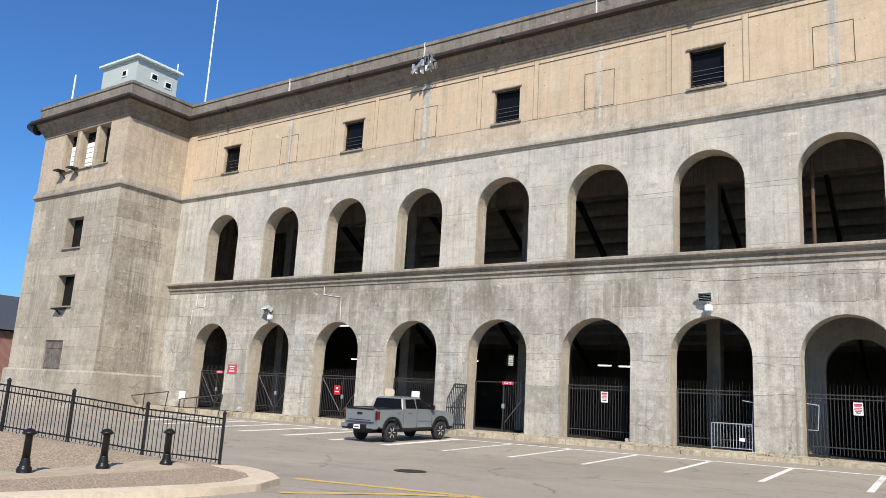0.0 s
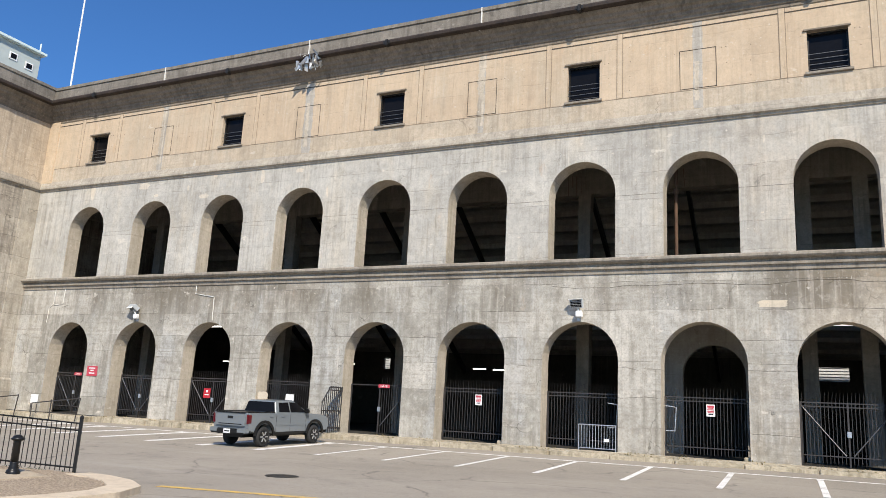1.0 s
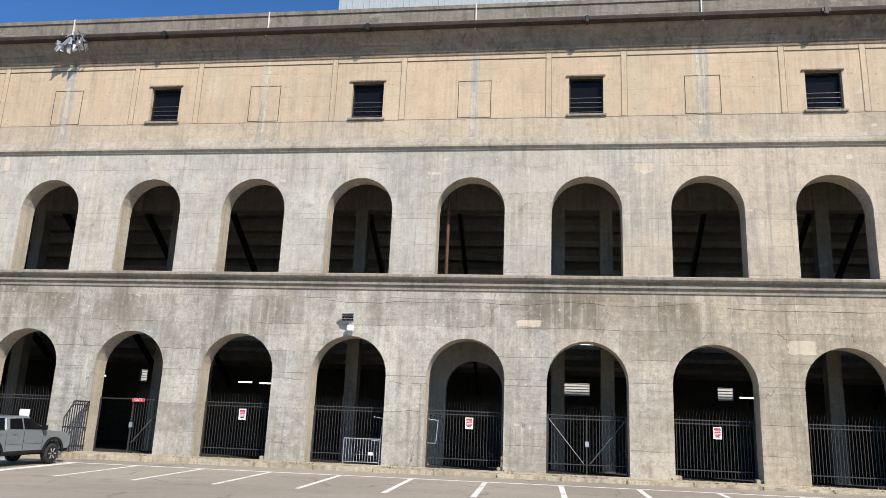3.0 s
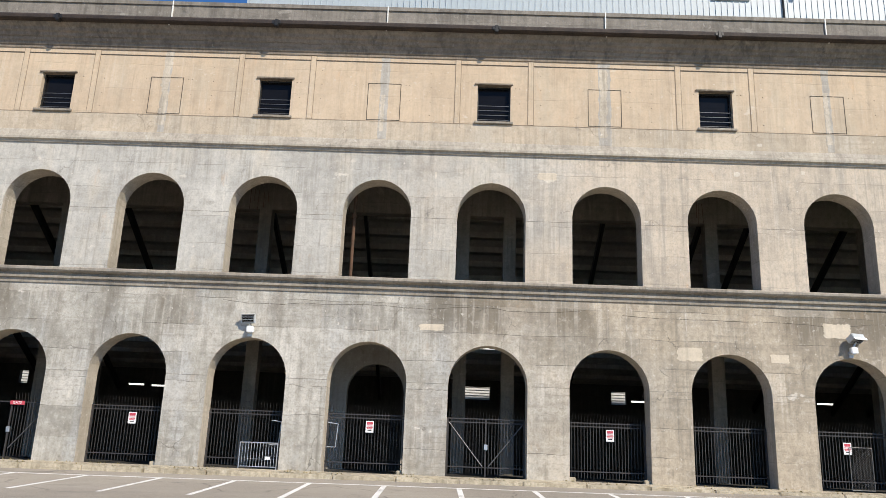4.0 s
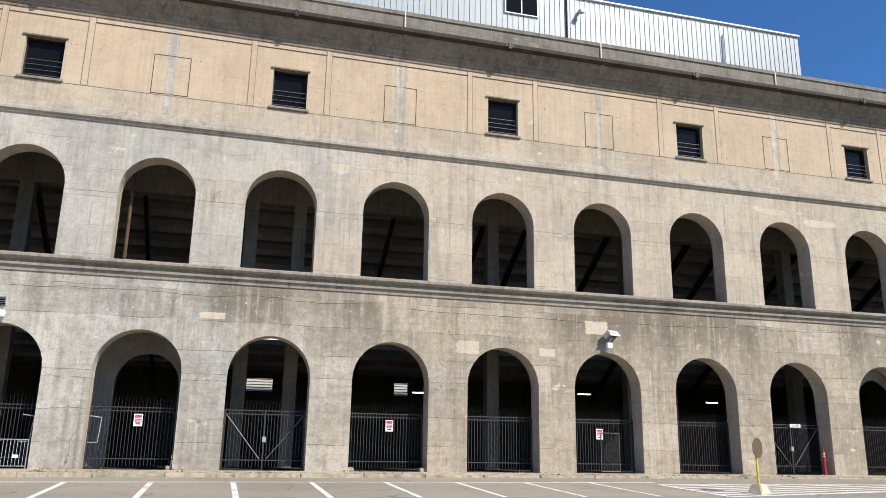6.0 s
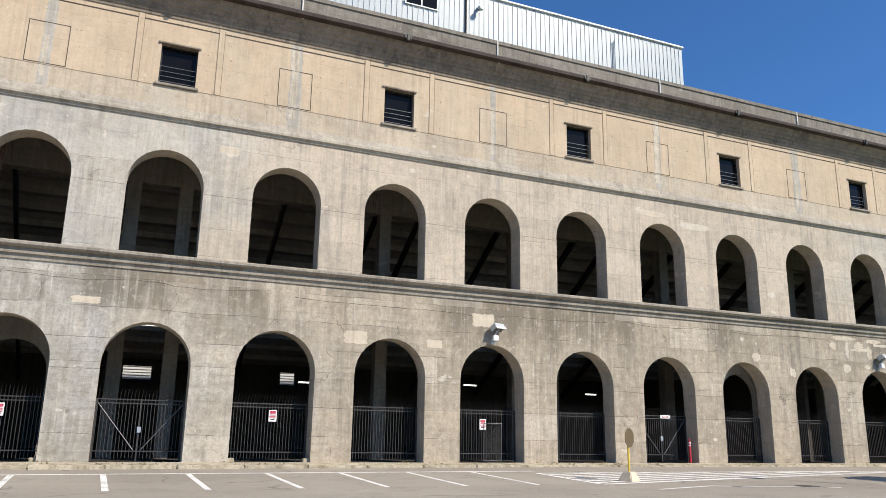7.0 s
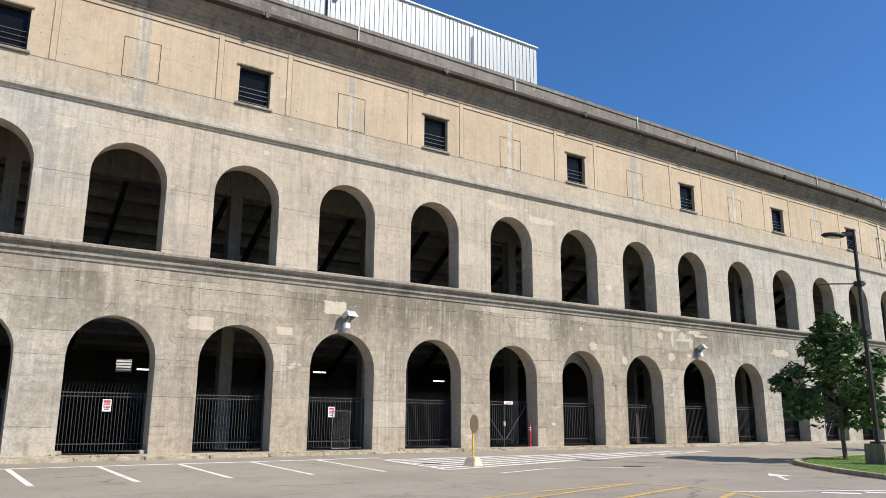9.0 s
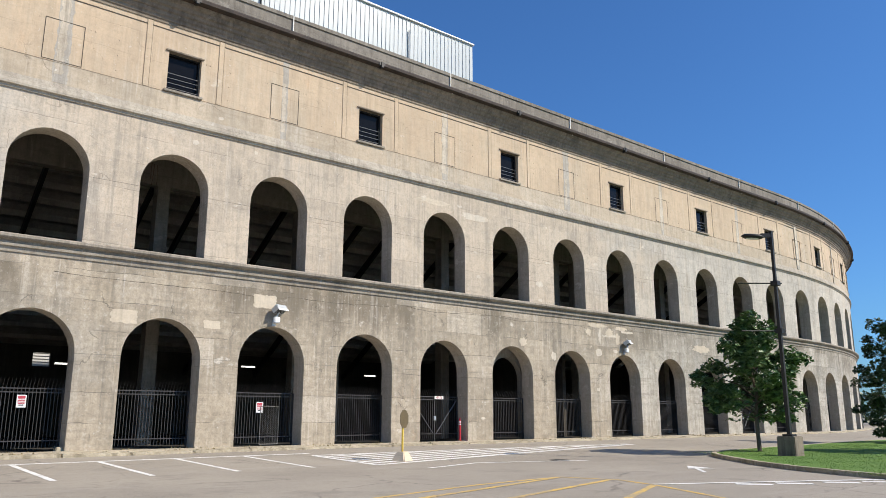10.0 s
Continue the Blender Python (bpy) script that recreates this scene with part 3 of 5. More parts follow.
for top, wide in ((17.7, 0.17), (16.9, 0.12), (18.0, 0.20), (16.2, 0.10)):
    bm = BM()
    n = 26
    left, right = [], []
    for i in range(n + 1):
        z = 14.45 + (top - 14.45) * i / n
        left.append((-wide * random.uniform(0.55, 1.25), z))
        right.append((wide * random.uniform(0.45, 1.25), z))
    prism(bm, left + right[::-1], -0.008, 0.02)
    repair_meshes.append(mesh_of("repair_strip", bm, REPAIR))
run_meshes = []
for wide in (0.20, 0.28, 0.16):
    bm = BM()
    left = [(-wide * random.uniform(0.85, 1.1), 14.1 + 3.95 * i / 20) for i in range(21)]
    right = [(wide * random.uniform(0.85, 1.1), 14.1 + 3.95 * i / 20) for i in range(21)]
    prism(bm, left + right[::-1], -0.005, 0.02)
    run_meshes.append(mesh_of("grey_run", bm, GREYRUN))
bm = BM()
box(bm, -0.025, 0.025, -0.515, -0.40, 19.3, 20.3)
box(bm, -0.02, 0.02, -0.68, -0.60, 18.98, 19.2)
caulk_mesh = mesh_of("caulk_joint", bm, CAULK)
bm = BM()
box(bm, -0.20, 0.20, -0.95, -0.74, 19.02, 19.22, 0.03)
box(bm, -0.08, 0.10, -0.98, -0.70, 18.92, 19.26, 0.03)
bracket_mesh = mesh_of("gutter_bracket", bm, DARKMETAL)

bm = BM()
for a, b, e, f in ((-HW, HW, WINZ1 - 0.07, WINZ1), (-HW, HW, WINZ0, WINZ0 + 0.06), (-HW, -HW + 0.06, WINZ0 + 0.06, WINZ1 - 0.07), (HW - 0.06, HW, WINZ0 + 0.06, WINZ1 - 0.07)):
    box(bm, a, b, 0.22, 0.28, e, f)
frame_mesh = mesh_of("window", bm, DARKMETAL)
bm = BM()
box(bm, -HW + 0.06, HW - 0.06, 0.29, 0.30, WINZ0 + 0.06, WINZ1 - 0.07)
pane_mesh = mesh_of("pane", bm, GLASSDARK)
bm = BM()
for i in range(4):
    box(bm, -HW, HW, 0.10, 0.12, WINZ0 + 0.14 + i * 0.22, WINZ0 + 0.157 + i * 0.22)
bars_mesh = mesh_of("louvre", bm, STEEL)
bm = BM()
box(bm, -HW - 0.12, HW + 0.12, -0.10, 0.2, WINZ0 - 0.10, WINZ0 + 0.004, 0.01)
sill_mesh = mesh_of("window_sill", bm, BAND)
bm = BM()
box(bm, -HW - 0.13, HW + 0.10, -0.07, 0.2, WINZ1 - 0.004, WINZ1 + 0.07, 0.01)
lintel_mesh = mesh_of("window_lintel", bm, CORN)
hb = BM()
for x in (-2.05, -1.15, -0.95, 0.95, 1.15, 2.05):
    for z in (15.25, 15.95, 16.65, 17.3):
        if random.random() < 0.42:
            tube(hb, (x + random.uniform(-0.05, 0.05), -0.004, z + random.uniform(-0.06, 0.06)), (x, 0.02, z), 0.02, n=6)
holes_mesh = mesh_of("tie_holes", hb, THINJOINT)
for k in range(0, 28):
    m = at_wall(bay(k))
    share("tie_holes", holes_mesh, stadium, m)
    if k % 2:
        share("square_joint", square_mesh, stadium, m)
        share("caulk_joint", caulk_mesh, stadium, m)
        share("grey_run", run_meshes[k // 2 % 3], stadium, m, "grey run of washed concrete under the cornice joint")
        share("repair_strip", repair_meshes[(k // 2) % 4], stadium, at_wall(bay(k) - 0.05), "pale repaired concrete strip")
        continue
    share("gutter_bracket", bracket_mesh, stadium, m)
    win = share("window", frame_mesh, stadium, m, "square dark window with metal bars")
    for nm, me in (("pane", pane_mesh), ("louvre", bars_mesh), ("window_sill", sill_mesh), ("window_lintel", lintel_mesh)):
        share(nm, me, win, pose(0, 0, 0))
    for q in (-1.62, 1.62):
        share("attic_strip", strip_mesh, stadium, at_wall(bay(k) + q))
        share("strip_groove", groove_mesh, stadium, at_wall(bay(k) + q))

for s0, s1, z in ((28.0, 43.0, 6.72), (44.5, 60.0, 6.62), (61.0, 75.0, 6.75)):
    bm = BM()
    n = int((s1 - s0) / 0.35)
    prev = None
    for i in range(n + 1):
        x = s0 + (s1 - s0) * i / n
        zc = z + 0.22 * noise.noise((x * 0.35, z, 1.0)) + 0.05 * noise.noise((x * 2.1, z, 4.0))
        w = 0.006 + 0.008 * abs(noise.noise((x * 0.8, z, 9.0)))
        pair = [bm.verts.new((x, -0.004, zc - w)), bm.verts.new((x, -0.004, zc + w))]
        if prev:
            bm.faces.new((prev[0], pair[0], pair[1], prev[1]))
        prev = pair
    part("wall_crack", bm, JOINT, stadium, "thin dark wandering crack")
# joints across the piers at the springing of the arches
jl, ju = BM(), BM()
w = (P - 2 * HL) / 2
box(jl, -w, w, -0.006, 0.01, 3.62, 3.634)
joint_low = mesh_of("pier_joint", jl, GREYJOINT)
box(ju, -(P - 2 * HU) / 2, (P - 2 * HU) / 2, -0.006, 0.01, 10.55, 10.562)
joint_up = mesh_of("pier_joint", ju, GREYJOINT)
for k in range(0, 26):
    c = (bay(k) + bay(k + 1)) / 2
    share("pier_joint", joint_low, stadium, at_wall(c))
    share("pier_joint", joint_up, stadium, at_wall(c))
PATCH = concrete("patch_concrete", (0.66, 0.57, 0.44), (0.57, 0.49, 0.375), (0.36, 0.31, 0.24), (0.62, 0.56, 0.46), 0.5, 0.3)
for s, z, a, b in ((47.2, 5.17, 0.50, 0.27), (53.2, 6.32, 0.55, 0.30), (50.8, 5.1, 0.36, 0.17), (76.2, 6.95, 0.9, 0.14), (77.4, 6.6, 0.35, 0.22), (78.6, 6.9, 0.6, 0.12), (75.3, 6.5, 0.25, 0.2), (78.2, 6.2, 0.2, 0.35), (87.9, 6.1, 1.0, 0.25), (36.7, 5.9, 0.5, 0.13), (13.3, 1.3, 0.3, 0.45), (41.4, 12.6, 0.4, 0.16), (62.8, 12.7, 1.1, 0.14), (69.5, 5.5, 0.28, 0.22)):
    bm = BM()
    ring = []
    for i in range(72):
        t = i * math.tau / 72
        u, v = math.cos(t), math.sin(t)
        e = 9.0 if s < 55 else 2.2
        r = (abs(u) ** e + abs(v) ** e) ** (-1 / e) * (1 + (0.12 if s < 55 else 0.42) * noise.noise((u * 2.3 + s, v * 2.3, z)) + (0.05 if s < 55 else 0.12) * random.uniform(-1, 1))
        ring.append((a * r * u, z + b * r * v))
    prism(bm, ring, -0.006, 0.02)
    part("repair_patch", bm, PATCH, stadium, "pale repair patch on the concrete", at=at_wall(s))
for pts in (((8.2, 7.3), (8.2, 6.75), (9.5, 6.55), (9.55, 5.3)), ((-2.8, 7.3), (-2.84, 6.3), (-3.15, 6.1), (-3.2, 5.2)), ((-2.0, 7.3), (-2.02, 6.3), (-2.8, 6.25))):
    bm = BM()
    for (x0, z0), (x1, z1) in zip(pts, pts[1:]):
        tube(bm, (x0, -0.03, z0), (x1, -0.03, z1), 0.018, n=6)
    part("conduit", bm, CAULK, stadium, "thin white conduit on the wall")

def spall(s, z, a, b):
    """A small ragged pale patch where the skin of the concrete has come away."""
    bm = BM()
    ring = []
    for i in range(28):
        t = i * math.tau / 28
        u, v = math.cos(t), math.sin(t)
        r = (abs(u) ** 3 + abs(v) ** 3) ** (-1 / 3) * (0.92 + 0.35 * noise.noise((u * 1.7 + s, v * 1.7, z)) + random.uniform(-0.10, 0.10))
        ring.append((a * r * u, z + b * r * v))
    prism(bm, ring, -0.005, 0.02)
    part("spall", bm, SPALL, stadium, "small pale ragged patch on the concrete", at=at_wall(s))


SPALL = concrete("pale_spall", (0.66, 0.60, 0.50), (0.57, 0.51, 0.42), (0.36, 0.31, 0.24), (0.80, 0.76, 0.68), 0.4, 0.2, 0.0, (0.66, 0.54, 0.40))
for at in ((3.26, 13.17, 0.44, 0.2), (4.26, 12.54, 0.18, 0.09), (7.88, 12.24, 0.33, 0.13), (14.25, 13.17, 0.23, 0.12), (11.86, 13.03, 0.12, 0.37), (-0.94, 13.08, 0.21, 0.48),
           (6.89, 14.06, 0.1, 0.44), (6.67, 12.79, 0.08, 0.17), (8.6, 13.35, 0.15, 0.09), (16.07, 11.89, 0.07, 0.25), (65.82, 12.31, 1.03, 0.2), (65.85, 10.3, 0.13, 0.07),
           (66.06, 8.94, 0.15, 0.09), (70.96, 9.06, 0.31, 0.17), (70.96, 8.08, 0.2, 0.09), (71.74, 10.44, 0.25, 0.06), (76.29, 10.94, 0.23, 0.08), (76.15, 13.54, 0.09, 0.25)):
    spall(*at)
for at in ((81.23, 12.85, 0.1, 0.26), (80.45, 9.39, 0.12, 0.1), (81.78, 10.69, 0.1, 0.12), (76.23, 5.25, 0.32, 0.25), (72.03, 4.81, 0.22, 0.24), (77.94, 5.41, 0.22, 0.12),
           (82.22, 4.36, 0.14, 0.11), (76.05, 2.94, 0.15, 0.1), (76.41, 6.37, 0.13, 0.45), (77.56, 6.36, 0.89, 0.08), (79.28, 6.7, 0.69, 0.09), (66.32, 1.21, 0.17, 0.06),
           (36.6, 12.51, 0.06, 0.17), (36.46, 9.48, 0.06, 0.04), (41.51, 12.52, 0.28, 0.2), (49.53, 12.97, 0.15, 0.11), (50.6, 14.34, 0.12, 0.07),
           (52.36, 13.12, 0.09, 0.09)):
    spall(*at)

# broken flashing at the cornice
bm = BM()
for i in range(26):
    c = Vector((random.uniform(-0.75, 0.75), random.uniform(-1.0, -0.62), 18.80 + random.uniform(-0.25, 0.45)))
    q = Euler((random.uniform(0, 6), random.uniform(0, 6), random.uniform(0, 6))).to_matrix()
    vs = [bm.verts.new(c + q @ Vector(v)) for v in ((-0.22, -0.07, 0), (0.2, -0.09, 0.05), (0.24, 0.08, -0.03), (-0.18, 0.09, 0.06))]
    bm.faces.new(vs)
flash = part("flashing", bm, GALV, at=at_wall(14.75))
flash.modifiers.new("thick", "SOLIDIFY").thickness = 0.012
tagged(flash, "torn crumpled silver metal flashing hanging from the gutter", "flashing")

# ---- press box on the roof ----
press = thing("press_box", pose(0, 0, 0), "long white ribbed metal press box on the stadium roof", "press box")
BX0, BX1, BY, BZ = 26.6, 68.4, 3.0, 25.05
METAL = plain("white_ribbed_metal", (0.41, 0.455, 0.465), 0.4, 0.0, 0.05)
bm = BM()
box(bm, BX0, BX1, BY, BY + 2.6, 18.0, BZ - 0.05)
body = part("body", bm, METAL, press)
rb = BM()
box(rb, -0.02, 0.02, -0.03, 0.0, 19.0, BZ - 0.12)
rib = mesh_of("rib", rb, METAL)
for i in range(int((BX1 - BX0) / 0.30)):
    share("rib", rib, press, pose(BX0 + 0.15 + i * 0.30, BY, 0))
bm = BM()
box(bm, BX0 - 0.08, BX1 + 0.08, BY - 0.12, BY + 2.7, BZ - 0.12, BZ, 0.02)
part("roof_edge", bm, WHITE, press)
for x in (50.3,):
    bm = BM()
    for a, b, e, f in ((-0.95, 0.95, 0.5, 0.56), (-0.95, 0.95, -0.56, -0.5), (-0.95, -0.88, -0.5, 0.5), (0.88, 0.95, -0.5, 0.5), (-0.03, 0.03, -0.5, 0.5)):
        box(bm, a, b, -0.09, 0.0, e, f)
    wn_ = part("window", bm, WHITE, press, at=pose(x + 0.6, BY, 23.9))
    bm = BM()
    box(bm, -0.88, 0.88, -0.055, 0.0, -0.5, 0.5)
    part("pane", bm, GLASSDARK, wn_)
bm = BM()
tube(bm, (53.5, BY - 0.07, 19), (53.5, BY - 0.07, BZ - 0.1), 0.05)
part("downpipe", bm, DARKMETAL, press)
bm = BM()
box(bm, 54.2, 54.32, BY - 0.3, BY, 24.05, 24.2, 0.01)
box(bm, 54.16, 54.36, BY - 0.5, BY - 0.25, 23.85, 24.08, 0.02)
part("wall_lamp", bm, LAMPGREY, press)
bm = BM()
tube(bm, (63.2, BY - 0.08, 22), (63.2, BY - 0.08, 24.2), 0.04)
part("pipe", bm, LAMPGREY, press)

# ---- corner tower ----
tower = thing("corner_tower", pose(0, 0, 0), "square weathered concrete corner tower with a cornice", "tower", kind="structure")
TX0, TX1, TY = -15.95, -5.75, -4.6


def holed(bm, x0, x1, z0, z1, y, depth, holes):
    xs = sorted({x0, x1, *[h[0] for h in holes], *[h[1] for h in holes]})
    zs = sorted({z0, z1, *[h[2] for h in holes], *[h[3] for h in holes]})
    for a, b in zip(xs, xs[1:]):
        for e, f in zip(zs, zs[1:]):
            if not any(h[0] <= a and b <= h[1] and h[2] <= e and f <= h[3] for h in holes):
                bm.faces.new([bm.verts.new((x, y, z)) for x, z in ((a, e), (b, e), (b, f), (a, f))])
    for a, b, e, f in holes:
        ring = [(a, e), (b, e), (b, f), (a, f)]
        for i in range(4):
            (p, q), (r, s) = ring[i], ring[(i + 1) % 4]
            bm.faces.new([bm.verts.new(v) for v in ((p, y, q), (r, y, s), (r, y + depth, s), (p, y + depth, q))])


HOLES = [(-13.2, -11.75, 15.25, 18.0), (-11.3, -9.45, 15.25, 18.0), (-9.1, -7.55, 15.25, 18.0), (-11.35, -9.4, 9.75, 11.8), (-11.4, -9.4, 5.9, 7.95), (-11.7, -9.6, 1.5, 3.7)]
bm = BM()
holed(bm, TX0, TX1, -0.6, 13.6, TY, 0.6, HOLES[3:])
for pts in (((TX1, 12), (TX0, 12)), ((TX0, 12), (TX0, TY))):
    (a, b), (c, d) = pts
    bm.faces.new([bm.verts.new(v) for v in ((a, b, -0.6), (c, d, -0.6), (c, d, 19.6), (a, b, 19.6))])
bm.faces.new([bm.verts.new(v) for v in ((TX0, TY, 19.6), (TX1, TY, 19.6), (TX1, 12, 19.6), (TX0, 12, 19.6))])
part("tower_wall", bm, TOWER, tower)
bm = BM()
holed(bm, TX0, TX1, 13.6, 19.6, TY, 0.6, HOLES[:3])
part("tower_wall", bm, TOWERTOP, tower, "tan concrete at the top of the tower")
bm = BM()
bm.faces.new([bm.verts.new(v) for v in ((TX1, TY, -0.6), (TX1, 12, -0.6), (TX1, 12, 13.6), (TX1, TY, 13.6))])
part("tower_side_wall", bm, SIDE, tower, "dark streaked side wall of the tower")
bm = BM()
bm.faces.new([bm.verts.new(v) for v in ((TX1, TY, 13.6), (TX1, 12, 13.6), (TX1, 12, 19.6), (TX1, TY, 19.6))])
part("tower_side_wall", bm, TOWERTOP, tower, "tan side wall at the top of the tower")


def ring_moulding(profile, lift=0.0):
    bm = BM()
    rows = []
    for i in range(4):
        rows.append([bm.verts.new(((TX0 + d, 12, z + lift), (TX0 + d, TY + d, z + lift), (TX1 - d, TY + d, z + lift), (TX1 - d, 0.04, z + lift))[i]) for d, z in profile])
    n = len(profile)
    for a, b in zip(rows, rows[1:]):
        for i in range(n):
            bm.faces.new((a[i], a[(i + 1) % n], b[(i + 1) % n], b[i]))
    bm.faces.new(rows[0]), bm.faces.new(rows[-1][::-1])
    return bm


part("string_course", ring_moulding(STRING), BAND, tower)
part("cornice", ring_moulding(CORNICE), CORN, tower)
part("gutter", ring_moulding(GUTTER), RUST, tower)
part("parapet", ring_moulding(PARAPET, 0.05), PARAPETC, tower)
part("plinth", ring_moulding([(0.05, -0.6), (-0.22, -0.6), (-0.22, 1.75), (-0.16, 1.85), (0.05, 1.87)]), TOWER, tower)
bm = BM()
box(bm, TX1 - 2.0, TX1 + 0.03, TY - 0.05, TY + 1.9, 13.9, 18.05, 0.01)
part("corner_pier", bm, TOWERTOP, tower)
bm = BM()
box(bm, TX1 - 0.02, TX1 + 0.9, -0.06, 0.3, 14.0, 18.1, 0.01)
part("inner_pier", bm, TAN, tower)
bm = BM()
box(bm, TX1 - 0.05, TX1 + 0.05, -1.15, -0.002, 1.8, 13.44, 0.01)
part("side_pilaster", bm, TOWER, tower, "paler strip of concrete in the corner of the tower")
OLDWOOD = plain("weathered_grey_boards", (0.13, 0.115, 0.10), 0.9, 0, 0.5)
for i, (a, b, e, f) in enumerate(HOLES):
    bm = BM()
    y = TY + (0.55 if i < 5 else 0.10)
    # In the first five openings a black sheet stands for the shaded inside.
    box(bm, a, b, y, y + 0.06, e, f)
    pane = part("window", bm, [GLASSDARK, GLASSDARK, GLASSDARK, GLASSDARK, GLASSDARK, OLDWOOD][i], tower, "opening backed by a black sheet for its shaded inside" if i < 5 else "boarded grey opening")
    bm = BM()
    box(bm, a - 0.1, b + 0.1, TY - 0.12, TY + 0.1, e - 0.1, e + 0.003, 0.01)
    part("window_sill", bm, BAND, pane)
    if i == 5:
        for j in range(5):
            q = a + 0.03 + j * (b - a - 0.06) / 5
            part("board", box(BM(), q + 0.012, q + (b - a) / 5 - 0.024, y - 0.03, y + 0.01, e + 0.02, f - 0.02 - 0.04 * (j % 2), 0.006), OLDWOOD, pane)
        for zz in (e + 0.45, f - 0.5):
            part("cross_board", box(BM(), a + 0.05, b - 0.05, y - 0.055, y - 0.028, zz, zz + 0.14, 0.006), OLDWOOD, pane)
    if i < 2:
        bm = BM()
        for j in range(5):
            box(bm, a + 0.35, b - 0.05, TY + 0.35, TY + 0.39, e + 0.12 + j * 0.36, e + 0.44 + j * 0.36)
        part("blind", bm, WHITE, pane, "white slatted blind")
bm = BM()
for x in (-12.5, -10.9):
    tube(bm, (x, TY, 14.75), (x - 0.1, TY - 0.5, 15.2), 0.04)
    box(bm, x - 0.55, x + 0.1, TY - 0.65, TY - 0.05, 15.17, 15.26, 0.01)
part("bracket", bm, DARKMETAL, tower, "rusted dark iron bracket")
bm = BM()
tube(bm, (-10.45, TY, 5.35), (-10.5, TY - 0.4, 5.72), 0.06)
box(bm, -11.0, -9.85, TY - 0.42, TY, 5.68, 5.76, 0.01)
part("bracket", bm, DARKMETAL, tower, "rusted dark iron bracket")
bm = BM()
tube(bm, (TX0 - 1.5, TY - 0.5, 19.1), (TX0 - 0.5, TY - 0.4, 18.75), 0.28, 0.42, 12)
part("horn", bm, BLACK, tower, "black loudspeaker at the cornice")

HUTROOF = plain("pale_mint_paint", (0.62, 0.72, 0.70), 0.5, 0, 0.05)
hut = thing("roof_hut", pose(0, 0, 0), "small pale green-grey hut with small windows on the tower roof", "hut")
bm = BM()
box(bm, -12.8, -8.6, -2.9, 0.4, 19.6, 23.55, 0.01)
box(bm, -12.86, -8.54, -2.96, 0.46, 19.6, 21.05, 0.01)
part("wall", bm, HUT, hut)
bm = BM()
box(bm, -13.05, -8.3, -3.15, 0.65, 23.5, 23.7, 0.03)
part("roof", bm, HUTROOF, hut)
for x, y in ((-8.5, 0.2), (-9.6, -0.6)):
    part("vent_pipe", tube(BM(), (x, y, 23.6), (x, y, 24.3), 0.05), HUTROOF, hut)
for m, face in ((pose(-10.0, -2.9, 22.6), 0), (pose(-8.6, -1.5, 22.6, 0, 0, 90), 1), (pose(-8.6, -0.35, 22.4, 0, 0, 90), 1)):
    bm = BM()
    box(bm, -0.28, 0.28, -0.05, 0.0, -0.25, 0.25)
    w_ = part("window", bm, WHITE, hut, at=m)
    bm = BM()
    box(bm, -0.20, 0.20, -0.06, -0.051, -0.17, 0.17)
    part("pane", bm, GLASSDARK, w_)
for nm, x, y, z0, z1, r, lab in (("flagpole", -7.3, 2.0, 18.6, 36.0, 0.065, "tall white flagpole on the stadium roof"), ("antenna_pole", -15.2, -3.6, 19.6, 23.3, 0.08, "white pole on the tower roof")):
    bm = BM()
    tube(bm, (x, y, z0), (x, y, z1), r, r * 0.7, 10)
    tagged(part(nm, bm, WHITE), lab, "pole")

# ---- gates in the lower arches ----
bm = BM()
box(bm, -0.010, 0.010, -0.010, 0.010, 0.16, 2.36)
tube(bm, (0, 0, 2.34), (0.03, -0.13, 2.70), 0.011, 0.005, 5)
bar_mesh = mesh_of("bar", bm, IRON)
bm = BM()
box(bm, -HL + 0.01, HL - 0.01, -0.02, 0.02, -0.02, 0.02)
rail_mesh = mesh_of("rail", bm, IRON)
bm = BM()
box(bm, -0.03, 0.03, -0.03, 0.03, 0.05, 2.34)
post_mesh = mesh_of("post", bm, IRON)


